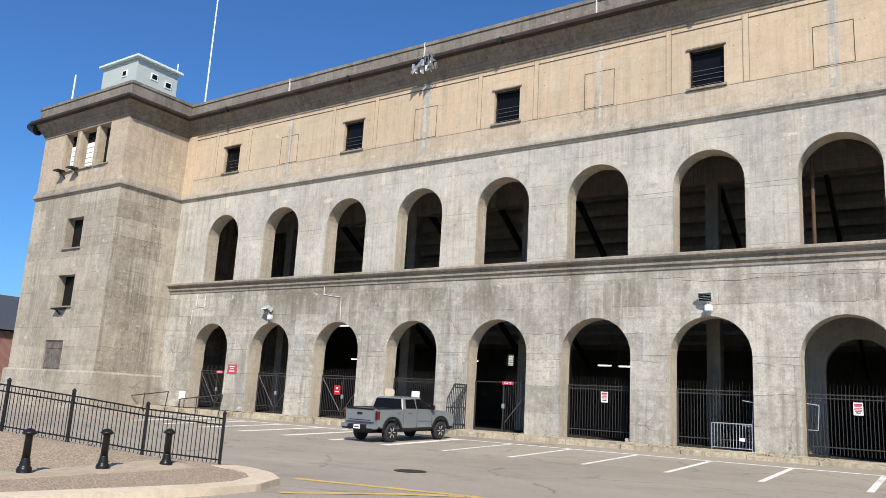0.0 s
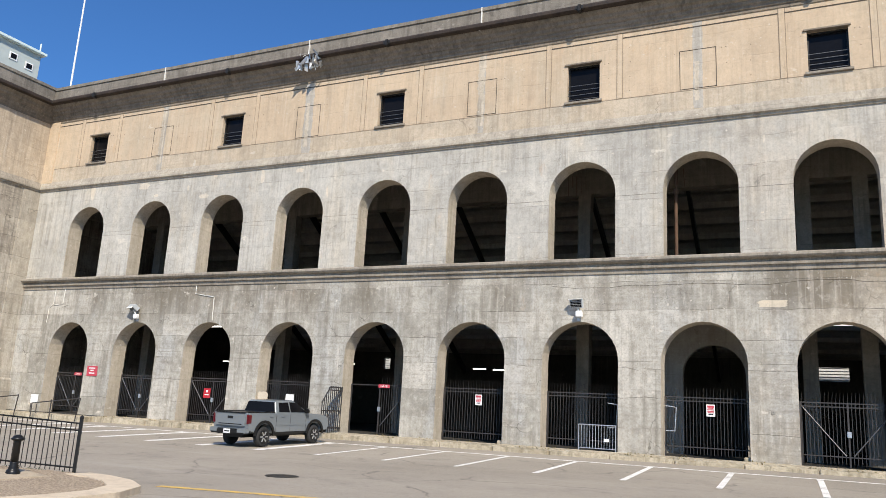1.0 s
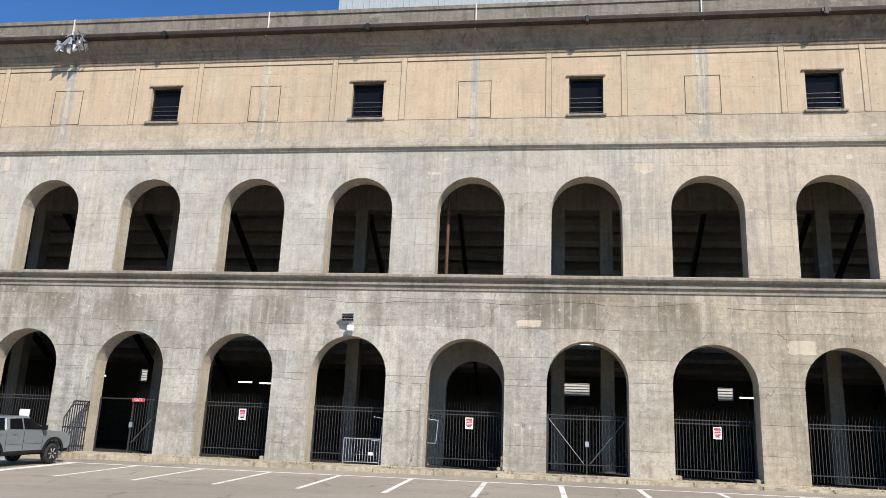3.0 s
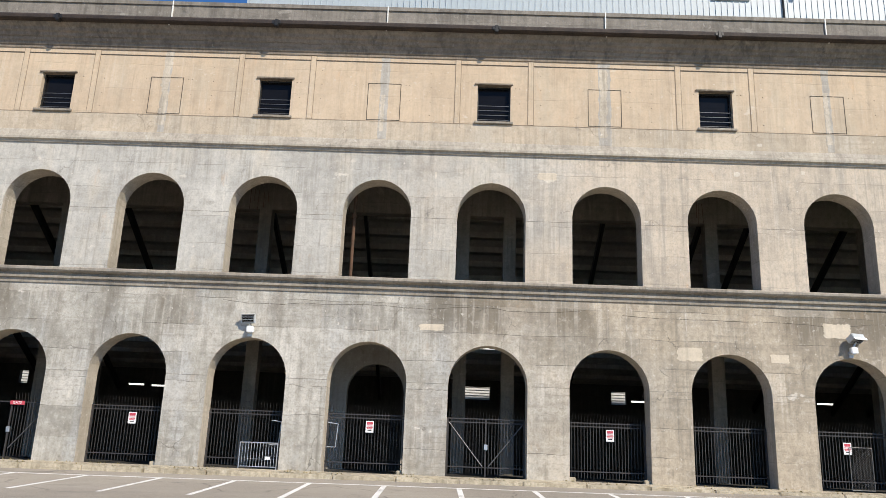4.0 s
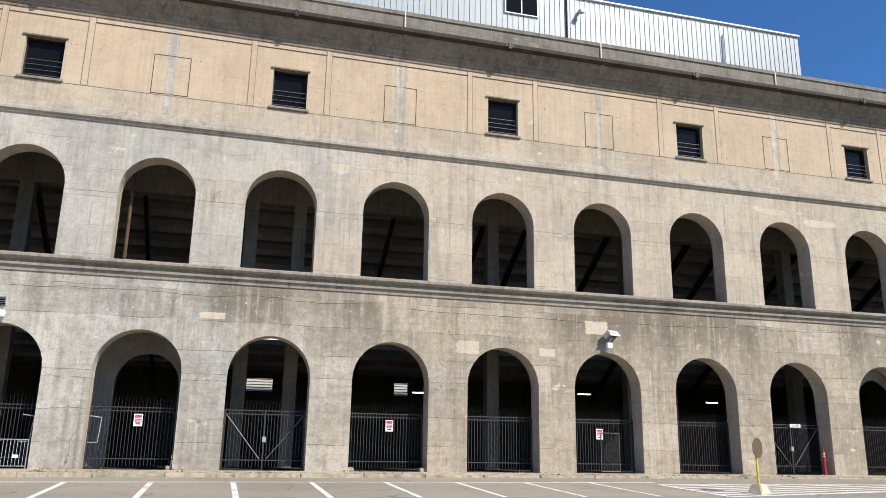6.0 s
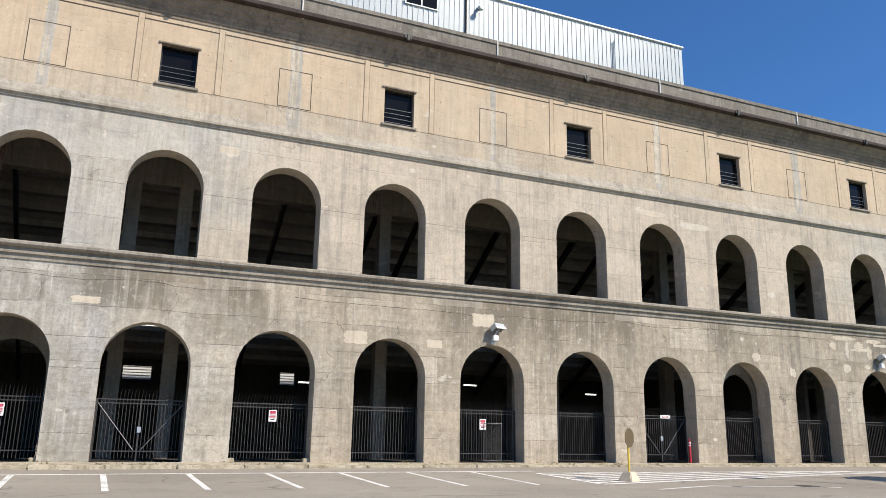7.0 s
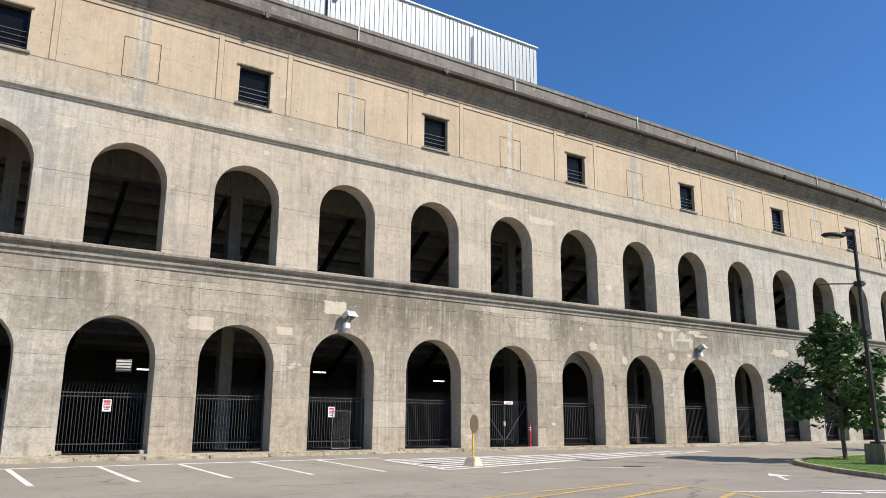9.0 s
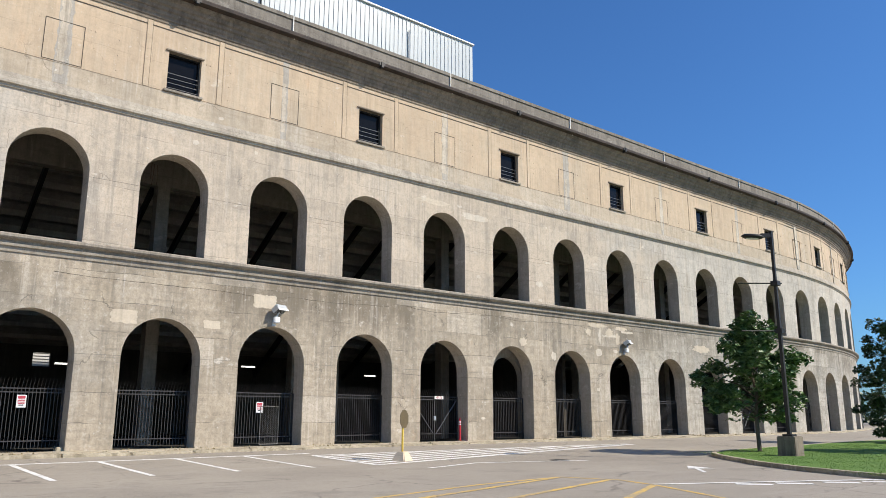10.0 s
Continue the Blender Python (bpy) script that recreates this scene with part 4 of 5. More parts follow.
def fence_panel(kind):
    g = thing("iron_gate" if kind == "gate" else "iron_fence_panel", at_wall(0, 0.86), {"gate": "black iron double gate with diagonal braces under an arch", "fence": "black iron bar fence closing a stadium arch", "open": "black iron gate with one leaf standing open"}[kind], "gate", "gates in the arches")
    for z in (0.42, 2.18, 2.32):
        if kind != "open" or z > 2.2:
            share("rail", rail_mesh, g, pose(0, 0, z))
    n = 25
    for i in range(n):
        x = -HL + 0.08 + i * (2 * HL - 0.16) / (n - 1)
        if kind == "open" and x < 0.05:
            continue
        share("bar", bar_mesh, g, pose(x, 0, 0))
    for x in (-HL + 0.03, HL - 0.03) + ((0.0,) if kind != "fence" else ()):
        share("post", post_mesh, g, pose(x, 0, 0))
    if kind != "fence":
        for q in (-1, 1):
            if kind == "open" and q < 0:
                continue
            bm = BM()
            tube(bm, (q * (HL - 0.1), -0.03, 2.15), (q * 0.12, -0.03, 0.45), 0.022, n=6)
            part("brace", bm, STEEL, g)
        bm = BM()
        box(bm, -0.06, 0.08, -0.07, 0.02, 1.1, 1.32, 0.01)
        part("lock", bm, GALV, g)
    if kind == "open":
        leaf_ = part("gate_leaf", box(BM(), -0.025, 0.025, -1.45, 0.0, 0.28, 0.34), IRON, g, "gate leaf swung out in front of the wall", at=pose(-HL + 0.05, -0.84, -0.05, 0, 0, -5))
        for z, e in ((1.98, -0.95), (2.12, -0.95), (1.05, -1.45)):
            part("rail", box(BM(), -0.022, 0.022, e, 0.0, z, z + 0.05), IRON, leaf_)
        for i in range(11):
            y = -0.03 - i * 0.14
            part("bar", box(BM(), -0.016, 0.016, y - 0.016, y + 0.016, 0.1, 2.2 if y > -0.97 else 2.2 - (-0.97 - y) * 1.6), IRON, leaf_)
        part("rail", tube(BM(), (0.0, -0.93, 2.14), (0.0, -1.45, 1.42), 0.03, n=6), IRON, leaf_)
        part("brace", tube(BM(), (0.03, -1.4, 0.3), (0.03, -0.05, 2.05), 0.028, n=6), IRON, leaf_)
    return g


models = {}
KINDS = {0: "gate", 1: "gate", 2: "gate", 4: "open", 8: "gate", 13: "gate", 19: "gate"}
for k in range(0, 27):
    kind = KINDS.get(k, "fence")
    m = at_wall(bay(k), 0.86)
    if kind in models:
        copy_thing(models[kind], m)
    else:
        models[kind] = fence_panel(kind)
        models[kind].matrix_basis = m


def plate(name, k, x, z, w, h, material, label, d=0.80, bars=(), ink=WHITE, text=""):
    ob = thing(name, at_wall(bay(k), d), label, "sign")
    part("plate", box(BM(), x - w / 2, x + w / 2, -0.012, 0.0, z - h / 2, z + h / 2), material, ob)
    for u, v, a, b, mt in bars:
        part("lettering", box(BM(), x + u - a / 2, x + u + a / 2, -0.018, -0.012, z + v - b / 2, z + v + b / 2), mt, ob)
    if text:
        cu = bpy.data.curves.new("lettering", "FONT")
        cu.body, cu.size, cu.align_x, cu.align_y, cu.extrude = text, h * 0.95, "CENTER", "CENTER", 0.002
        cu.materials.append(ink)
        t = new("lettering", cu)
        t.matrix_basis = pose(x, -0.017, z, 90)
        t.parent = ob
    return ob


WARN = [(0, 0.15, 0.25, 0.08, PINK), (0, 0.085, 0.22, 0.025, PINK), (0, 0.03, 0.24, 0.03, PINK), (0, -0.03, 0.26, 0.03, PINK), (0, -0.08, 0.22, 0.03, PINK), (0, -0.14, 0.16, 0.035, BLACK)]
for k, x, z in ((5, 0.15, 1.85), (7, 0.15, 1.85), (9, 0.15, 1.85), (11, -0.1, 1.7)):
    plate("warning_sign", k, x, z, 0.32, 0.46, WHITE, "small white and red warning sign on the iron fence", bars=WARN)
for k in (0, 4, 13):
    plate("gate_sign", k, 0.25, 2.28, 0.6, 0.16, PINK if k != 13 else WHITE, "red gate sign with white letters above the gate" if k != 13 else "white gate sign with red letters", ink=WHITE if k != 13 else RED, text="GATE", d=0.78)
plate("red_sign", 0, 2.3, 2.45, 0.82, 0.56, PINK, "red notice board with white writing on the concrete pier", d=-0.02, bars=[(0, 0.16, 0.46, 0.06, WHITE), (0, 0.04, 0.3, 0.05, WHITE), (0, -0.12, 0.44, 0.06, WHITE)])
plate("red_sign", 2, -0.35, 1.55, 0.46, 0.5, RED, "small red notice on the iron gate", bars=[(0, 0.1, 0.12, 0.12, WHITE), (0, -0.08, 0.3, 0.05, WHITE)])
plate("white_notice", 3, -0.1, 1.5, 0.5, 0.4, WHITE, "plain white notice on the iron fence")
board = plate("white_notice", 0, -0.95, 0.75, 0.6, 0.5, WHITE, "plain white board beside the handrail", d=-0.9)
part("stand", tube(tube(BM(), (-1.2, 0.02, -0.35), (-1.2, 0.02, 0.9), 0.02), (-0.7, 0.02, -0.35), (-0.7, 0.02, 0.9), 0.02), IRON, board)

# wire mesh leaf leaning in one arch
DULLSTEEL = plain("dull_grey_steel", (0.16, 0.16, 0.155), 0.6, 0.3)
meshg = thing("mesh_gate", at_wall(bay(11), 0.78), "small chain-link gate with a galvanised frame", "gate")
bm = BM()
for a, b in (((-0.05, 1.75), (0.85, 1.75)), ((-0.05, 0.1), (0.85, 0.1)), ((-0.05, 0.1), (-0.05, 1.75)), ((0.85, 0.1), (0.85, 1.75))):
    tube(bm, (a[0], 0, a[1]), (b[0], 0, b[1]), 0.016, n=6)
part("gate_frame", bm, DULLSTEEL, meshg)
bm = BM()
for i in range(26):
    for sg in (1, -1):
        x0 = -0.05 + i * 0.1 - 0.85
        pts = []
        for u in (0.0, 1.65):
            pts.append((x0 + (u if sg > 0 else 1.65 - u), 0.1 + u))
        (xa, za), (xb, zb) = pts
        def clip(xa, za, xb, zb):
            lo, hi = 0.0, 1.0
            for bound in (-0.05, 0.85):
                t = (bound - xa) / (xb - xa)
                inc = xb > xa
                if (bound < 0) == inc:
                    lo = max(lo, t)
                else:
                    hi = min(hi, t)
            return lo, hi
        lo, hi = clip(xa, za, xb, zb)
        if hi - lo > 0.02:
            tube(bm, (xa + (xb - xa) * lo, 0, za + (zb - za) * lo), (xa + (xb - xa) * hi, 0, za + (zb - za) * hi), 0.0035, n=4)
part("wire_mesh", bm, DULLSTEEL, meshg)

# crowd barrier in one arch
barrier = thing("crowd_barrier", at_wall(bay(6) + 0.75, 0.1, 0.04), "galvanised steel crowd barrier leaning in an arch", "barrier")
bm = BM()
for a, b in (((-0.75, 0.1), (0.75, 0.1)), ((-0.75, 1.02), (0.75, 1.02)), ((-0.75, 0.0), (-0.75, 1.02)), ((0.75, 0.0), (0.75, 1.02))):
    tube(bm, (a[0], 0, a[1]), (b[0], 0, b[1]), 0.022, n=6)
part("barrier_frame", bm, GALV, barrier)
for i in range(12):
    part("upright", tube(BM(), (-0.64 + i * 0.116, 0, 0.1), (-0.64 + i * 0.116, 0, 1.0), 0.010, n=5), GALV, barrier)
part("tag", box(BM(), 0.28, 0.48, -0.02, 0.0, 0.38, 0.5), WHITE, barrier)
for k, q in ((9, -1.5), (9, 1.5), (7, 1.52), (5, 1.5)):
    bm = box(BM(), -0.16, 0.16, -0.12, 0.30, 0.0, 0.17, 0.025)
    tagged(part("jamb_stone", bm, STONE, at=at_wall(bay(k) + q, 0.25, 0.03)), "low worn concrete block at the foot of an arch", "stone", "blocks at the arches")
# looped steel bracket beside a pier
for k, q in ((7, -1.25), (6, 1.35)):
    bm = BM()
    for a, b in (((-0.22, 1.0), (0.12, 1.0)), ((0.12, 1.0), (0.18, 1.9)), ((0.18, 1.9), (-0.22, 1.95))):
        tube(bm, (a[0], 0, a[1]), (b[0], 0, b[1]), 0.018, n=6)
    tagged(part("steel_hoop", bm, GALV, at=at_wall(bay(k) + q, 0.30)), "bent galvanised steel hoop on the fence", "bracket")

# ---- floodlights over the arches ----
def floodlight(k, turn, tilt, aside, deep):
    f = thing("floodlight", at_wall(bay(k) - 0.02, 0, 5.20), "white floodlight with a ribbed lens on a bracket above an arch", "floodlight", "floodlights on the wall")
    part("bracket", tube(box(BM(), -0.09, 0.09, -0.05, 0.0, 0.06, 0.30, 0.008), (0, -0.04, 0.2), (0.04, -0.16, 0.28), 0.03), LAMPGREY, f)
    part("ballast_box", box(BM(), -0.10, 0.18, -0.30, -0.09, 0.18, 0.45, 0.03), WHITE, f)
    part("yoke", tube(BM(), (0.02, -0.2, 0.43), (aside * 0.8, -0.24, 0.66), 0.035), LAMPGREY, f)
    h = part("lamp_head", box(BM(), -0.30, 0.30, -0.05, deep, -0.19, 0.19, 0.02), LAMPGREY, f, at=pose(aside, -0.26, 0.74, tilt, 0, turn))
    part("lens", box(BM(), -0.255, 0.255, -0.06, -0.051, -0.145, 0.145, 0.004), GLASSDARK, h)
    for i in range(4):
        part("rib", box(BM(), -0.25, 0.25, -0.066, -0.061, -0.10 + i * 0.066, -0.088 + i * 0.066), LAMPGREY, h)
    part("visor", box(BM(), -0.31, 0.31, -0.13, -0.03, 0.19, 0.205), WHITE, h)
    return f


for k, a, b in ((1, -15, 55), (6, -12, 12), (11, 18, 58), (16, 18, 58)):
    floodlight(k, a, b, -0.06 if k == 6 else 0.16 if k > 6 else -0.2, 0.07 if k == 6 else 0.2)

# fluorescent lamps under the stands
lamp = thing("ceiling_lamp", at_wall(19.9, 12.0, 3.9), "lit fluorescent tube under the stands", "lamp", "tubes under the stands")
part("tube", box(BM(), -0.4, 0.4, -0.06, 0.06, -0.05, 0.03), TUBELIGHT, lamp)
part("housing", box(BM(), -0.44, 0.44, -0.1, 0.1, 0.032, 0.1), DARKMETAL, lamp)
for s, d, z in ((21.0, 12.5, 3.9), (47.96, 12, 3.95), (58.2, 12, 4.2), (67.0, 12, 3.95), (0.5, 12, 3.95), (7.2, 3.0, 5.36), (10.65, 12, 4.0), (39.1, 3.0, 5.5), (29.4, 3.0, 5.55)):
    copy_thing(lamp, at_wall(s, d, z))


# ---- kerb along the wall ----
walk_bm = moulding([(0.0, 0.06), (-0.75, 0.02), (-0.75, -0.5), (0.0, -0.5)], 3.0, END)
tagged(part("pavement", walk_bm, STONE), "narrow stained concrete pavement along the arcade", "pavement", kind="structure")
kerb = thing("kerb", pose(0, 0, 0), "worn granite kerb stones along the arcade", "kerb", kind="structure")
kb = BM()
box(kb, -1.19, 1.19, -0.15, 0.15, -0.4, 0.0, 0.03)
stone = mesh_of("kerb_stone", kb, STONE)
for i in range(46):
    s = 3.2 + i * 2.4
    m = at_wall(s, -0.90, 0.0 + random.uniform(-0.02, 0.01))
    share("kerb_stone", stone, kerb, m @ pose(0, random.uniform(-0.02, 0.02), 0, 0, random.uniform(-0.5, 0.5), random.uniform(-0.5, 0.5)))

MOSS = plain("dry_moss", (0.22, 0.18, 0.08), 0.95, 0, 0.5, 5)
weeds = BM()
rw = random.Random(8)
for i in range(900):
    sx_ = rw.uniform(3.5, 96)
    if noise.noise((sx_ * 0.45, 2.0, 0)) < -0.02:
        continue
    d_, zz = (-0.05, 0.06) if rw.random() < 0.45 else (-0.74, 0.02)
    c = W(sx_, d_ + rw.uniform(-0.09, 0.02), zz)
    q, h = rw.uniform(0, 6.28), rw.uniform(0.015, 0.07)
    for j in range(3):
        u = Vector((math.cos(q + j * 1.1), math.sin(q + j * 1.1), 0)) * rw.uniform(0.012, 0.04)
        weeds.faces.new([weeds.verts.new(v) for v in (c - u, c + u, c + Vector((u.y, -u.x, h)))])
tagged(part("weeds", weeds, MOSS), "dry moss and weeds in the joints of the pavement", "weeds", kind="stuff")

# ---- road paint ----
def lower_edge(x):
    return -8.4 + (x - 53.6) * 0.2


for i in range(14):
    x0 = 53.7 if i < 6 else 53.7 + (i - 5) * 2.1
    y0 = -4.7 - i * 0.62 if i < 6 else lower_edge(x0)
    x1 = min(73.0, x0 + (-4.05 - y0) / 0.22)
    if x1 - x0 > 0.8:
        strip("hatch_line", [(x0, y0), (x1, y0 + (x1 - x0) * 0.22)], 0.26, LINE, "white painted hatching on asphalt")
strip("hatch_border", [(53.6, -4.0), (73.5, -4.0)], 0.22, LINE, "white painted border of the hatching", 0.008)
strip("hatch_border", [(53.6, -8.4), (60.0, -7.2), (73.5, -4.4)], 0.22, LINE, "white painted border of the hatching", 0.008)
strip("hatch_border", [(53.6, -4.0), (53.6, -8.4)], 0.22, LINE, "white painted border of the hatching", 0.009)
strip("white_line", [(54.2, -10.6), (57.2, -9.6), (61.5, -11.2)], 0.2, LINE, "white painted road line", 0.008)
strip("yellow_line", [(44.2, -18.2), (47.6, -17.0), (51.5, -16.1), (54.8, -15.8), (55.3, -17.5), (54.8, -19.0), (53.3, -21.9), (51.5, -25.5)], 0.14, YLINE, "yellow painted line of a traffic island")
for a, b in (((55.2, -17.3), (47.5, -19.6)), ((54.8, -19.0), (48.0, -22.3)), ((54.6, -15.9), (46.5, -18.2)), ((53.3, -21.9), (48.5, -24.6))):
    strip("yellow_hatch", [a, b], 0.18, YLINE, "yellow painted hatching on asphalt", 0.009)
strip("yellow_line", [(26.2, -19.3), (29.85, -18.44), (34.0, -19.6), (37.0, -21.5)], 0.24, YLINE, "yellow painted line on asphalt")
strip("yellow_line", [(27.7, -21.2), (28.94, -19.49), (29.85, -18.6)], 0.24, YLINE, "yellow painted line on asphalt", 0.009)
strip("stop_line", [(54.9, -18.9), (61.2, -22.2)], 0.2, LINE, "white painted line across the lane", 0.010)
strip("arrow_shaft", [(59.5, -17.5), (61.0, -16.2)], 0.13, LINE, "white painted arrow on asphalt", 0.008)
bm = BM()
bm.faces.new([bm.verts.new((x, y, G(x, y) + 0.009)) for x, y in ((60.5, -16.25), (61.25, -16.75), (61.75, -15.4))])
tagged(part("arrow_head", bm, LINE), "white painted arrow head on asphalt", "road marking", kind="structure")
for x in (56.6, 57.6, 58.8, 59.8):
    strip("worn_letter", [(x, -19.3 - (x - 55) * 0.55), (x + 0.55, -20.0 - (x - 55) * 0.55)], 0.35, LINE, "worn white painted mark on asphalt", 0.007)
for x, y in ((26.3, -15.5), (60.8, -10.4)):
    bm = BM()
    lathe(bm, [(0.40, -0.02), (0.40, 0.012), (0.36, 0.016)], 24, (x, y, G(x, y)))
    tagged(part("manhole_cover", bm, DARKMETAL), "dark iron manhole cover in the asphalt", "manhole cover")

# ---- gravel bank with kerb, fence and bollards ----
inner = [(24.14, -19.48, -0.35), (22.70, -20.42, -0.26), (21.32, -21.36, -0.07), (20.13, -22.21, 0.08), (18.69, -23.22, 0.24), (15.87, -25.20, 0.43)]
outer = [(24.4, -19.45), (25.05, -19.5), (25.95, -19.8), (26.8, -20.4), (27.3, -21.35), (27.38, -22.4), (27.2, -23.6), (26.9, -25.4), (26.8, -29)]


def along(pts, n):
    pts = [Vector(p) for p in pts]
    ls = [0.0]
    for a, b in zip(pts, pts[1:]):
        ls.append(ls[-1] + (b - a).length)
    res = []
    for i in range(n):
        t = ls[-1] * i / (n - 1)
        j = max(q for q in range(len(pts) - 1) if ls[q] <= t + 1e-9)
        res.append(pts[j].lerp(pts[j + 1], (t - ls[j]) / (ls[j + 1] - ls[j])))
    return res


bm = BM()
A, B = along(inner, 60), along(outer, 60)
rows = []
for a, b in zip(A, B):
    row = []
    for j in range(31):
        f = j / 30
        x, y = a.x + (b.x - a.x) * f, a.y + (b.y - a.y) * f
        zb = G(b.x, b.y) + 0.10
        e = min(1.0, f / 0.62)
        e = e * e * (3 - 2 * e)
        row.append(bm.verts.new((x, y, a.z + (zb - a.z) * e + 0.012 * noise.noise((x * 3, y * 3, 0)))))
    rows.append(row)
for p, q in zip(rows, rows[1:]):
    for j in range(30):
        bm.faces.new((p[j], p[j + 1], q[j + 1], q[j]))
# skirt down to the asphalt behind the fence
for p, q in zip(rows, rows[1:]):
    u, v = p[0].co, q[0].co
    bm.faces.new((p[0], q[0], bm.verts.new((v.x - 0.5, v.y + 0.9, G(v.x, v.y) - 0.05)), bm.verts.new((u.x - 0.5, u.y + 0.9, G(u.x, u.y) - 0.05))))
bank = [[tuple(v.co) for v in r] for r in rows]
tagged(part("gravel_bank", bm, GRAVEL), "sloping bank of pale tan gravel behind a concrete kerb", "gravel", kind="structure")


def bank_z(x, y):
    return min((v for r in bank for v in r), key=lambda v: (v[0] - x) ** 2 + (v[1] - y) ** 2)[2]


PATHMIX = plain("compacted_grit", (0.42, 0.345, 0.25), 0.95, 0, 0.2, 5)
bm = BM()
prev = None
for i in range(30):
    y = -20.5 - i * 0.27
    x = 24.15 + 0.02 * i
    pair = [bm.verts.new((x + q, y, bank_z(x + q, y) + lift)) for q, lift in ((-0.47, -0.15), (-0.45, 0.018), (-0.15, 0.02), (0.15, 0.02), (0.45, 0.018), (0.50, -0.15))]
    if prev:
        for j in range(5):
            bm.faces.new((prev[j], pair[j], pair[j + 1], prev[j + 1]))
    prev = pair
tagged(part("grit_path", bm, PATHMIX), "smooth strip of compacted pale grit under the bollards", "path", kind="structure")


def ribbon(name, pts, w0, w1, z, drop, material, label):
    bm = BM()
    c = along(pts, 70)
    rows = []
    for i, p in enumerate(c):
        d = (c[min(i + 1, 69)] - c[max(i - 1, 0)]).normalized()
        n = Vector((d.y, -d.x)) * -1
        a, b = p + n * w0, p + n * w1
        g = G(p.x, p.y)
        rows.append([bm.verts.new((a.x, a.y, g + z)), bm.verts.new((b.x - 0.0, b.y, g + z)), bm.verts.new((b.x, b.y, g - drop)), bm.verts.new((a.x, a.y, g - drop))])
    for p, q in zip(rows, rows[1:]):
        for j in range(4):
            bm.faces.new((p[j], p[(j + 1) % 4], q[(j + 1) % 4], q[j]))
    return tagged(part(name, bm, material), label, "kerb", kind="structure")


ribbon("concrete_kerb", [(x, y) for x, y in outer], -0.50, 0.05, 0.125, 0.3, PALE, "pale sunlit concrete kerb round the gravel")
fence = thing("railing_fence", pose(0, 0, 0), "black metal picket fence stepping up a gravel bank", "fence")
posts = [(24.09, -19.52, -0.37), (22.70, -20.50, -0.26), (21.32, -21.44, -0.07), (20.12, -22.28, 0.08), (18.73, -23.27, 0.24)]
for x, y, z in posts:
    bm = BM()
    box(bm, -0.03, 0.03, -0.03, 0.03, -0.15, 1.10)
    lathe(bm, [(0.045, 1.10), (0.05, 1.12), (0.03, 1.15), (0.005, 1.17)], 8)
    part("post", bm, BLACK, fence, at=pose(x, y, z, 0, 0, 35))
for (x0, y0, z0), (x1, y1, z1) in zip(posts, posts[1:]):
    for h in (0.12, 0.86, 1.0):
        bm = BM()
        tube(bm, (x0, y0, z0 + h), (x1, y1, z1 + h), 0.016, n=4)
        part("rail", bm, BLACK, fence)
    n = 18
    for i in range(1, n):
        f = i / n
        x, y, z = x0 + (x1 - x0) * f, y0 + (y1 - y0) * f, z0 + (z1 - z0) * f
        part("picket", tube(BM(), (x, y, z + 0.04), (x, y, z + 1.0), 0.009, n=5), BLACK, fence)

bm = BM()
for i in range(700):
    j = rw.randrange(len(posts) - 1)
    c = Vector(posts[j]).lerp(Vector(posts[j + 1]), rw.random()) + Vector((rw.uniform(-0.10, 0.12), rw.uniform(-0.06, 0.16), -0.02))
    q, h = rw.uniform(0, 6.28), rw.uniform(0.02, 0.07)
    u = Vector((math.cos(q), math.sin(q), 0)) * rw.uniform(0.008, 0.02)
    bm.faces.new([bm.verts.new(v) for v in (c - u, c + u, c + Vector((u.y * 2, -u.x * 2, h)))])
tagged(part("fence_weeds", bm, DARKLEAF), "dark low weeds along the foot of the fence", "weeds", kind="stuff")

for x, y in ((24.2, -20.97), (24.27, -22.4), (24.26, -23.85)):
    b = thing("bollard", pose(x, y, -0.37), "black cast-iron bollard with a ringed base and flared cap", "bollard", "bollards on the gravel")
    bm = BM()
    lathe(bm, [(0.135, -0.05), (0.135, 0.03), (0.12, 0.05), (0.125, 0.10), (0.11, 0.15), (0.085, 0.17), (0.095, 0.19), (0.08, 0.21), (0.088, 0.23), (0.07, 0.25), (0.078, 0.27), (0.066, 0.30)], 20)
    part("base", bm, BLACK, b, smooth=True)
    bm = BM()
    lathe(bm, [(0.066, 0.295), (0.06, 0.66), (0.075, 0.69)], 20)
    part("shaft", bm, BLACK, b, smooth=True)
    bm = BM()
    lathe(bm, [(0.068, 0.675), (0.115, 0.70), (0.125, 0.722), (0.10, 0.738), (0.085, 0.76), (0.05, 0.785), (0.015, 0.795)], 20)
    part("cap", bm, BLACK, b, smooth=True)

# handrails by the first gate
for x0, x1, y in ((-5.7, -1.9, -2.0), (-0.7, 3.0, -2.0)):
    r = thing("handrail", pose(0, 0, 0), "dark steel handrail beside the ramp at the wall", "handrail", "ramp handrails")
    g = G(x0, y)
    part("rail", tube(BM(), (x0, y, g + 0.85), (x1, y, g + 1.25), 0.03, n=8), IRON, r)
    part("post", tube(BM(), (x0, y, g - 0.1), (x0, y, g + 0.85), 0.03, n=8), IRON, r)
    part("post", tube(BM(), (x0 + 1.5, y, g - 0.1), (x0 + 1.5, y, g + 1.1), 0.03, n=8), IRON, r)
    part("brace", tube(BM(), (x1, y, g + 1.25), (x1 - 0.6, y + 0.3, g - 0.1), 0.03, n=8), IRON, r)
tagged(part("ramp", box(BM(), -6.0, 3.0, -1.6, 0.0, -0.6, -0.02, 0.03), STONE), "low concrete ramp at the wall beside the tower", "ramp", kind="structure")

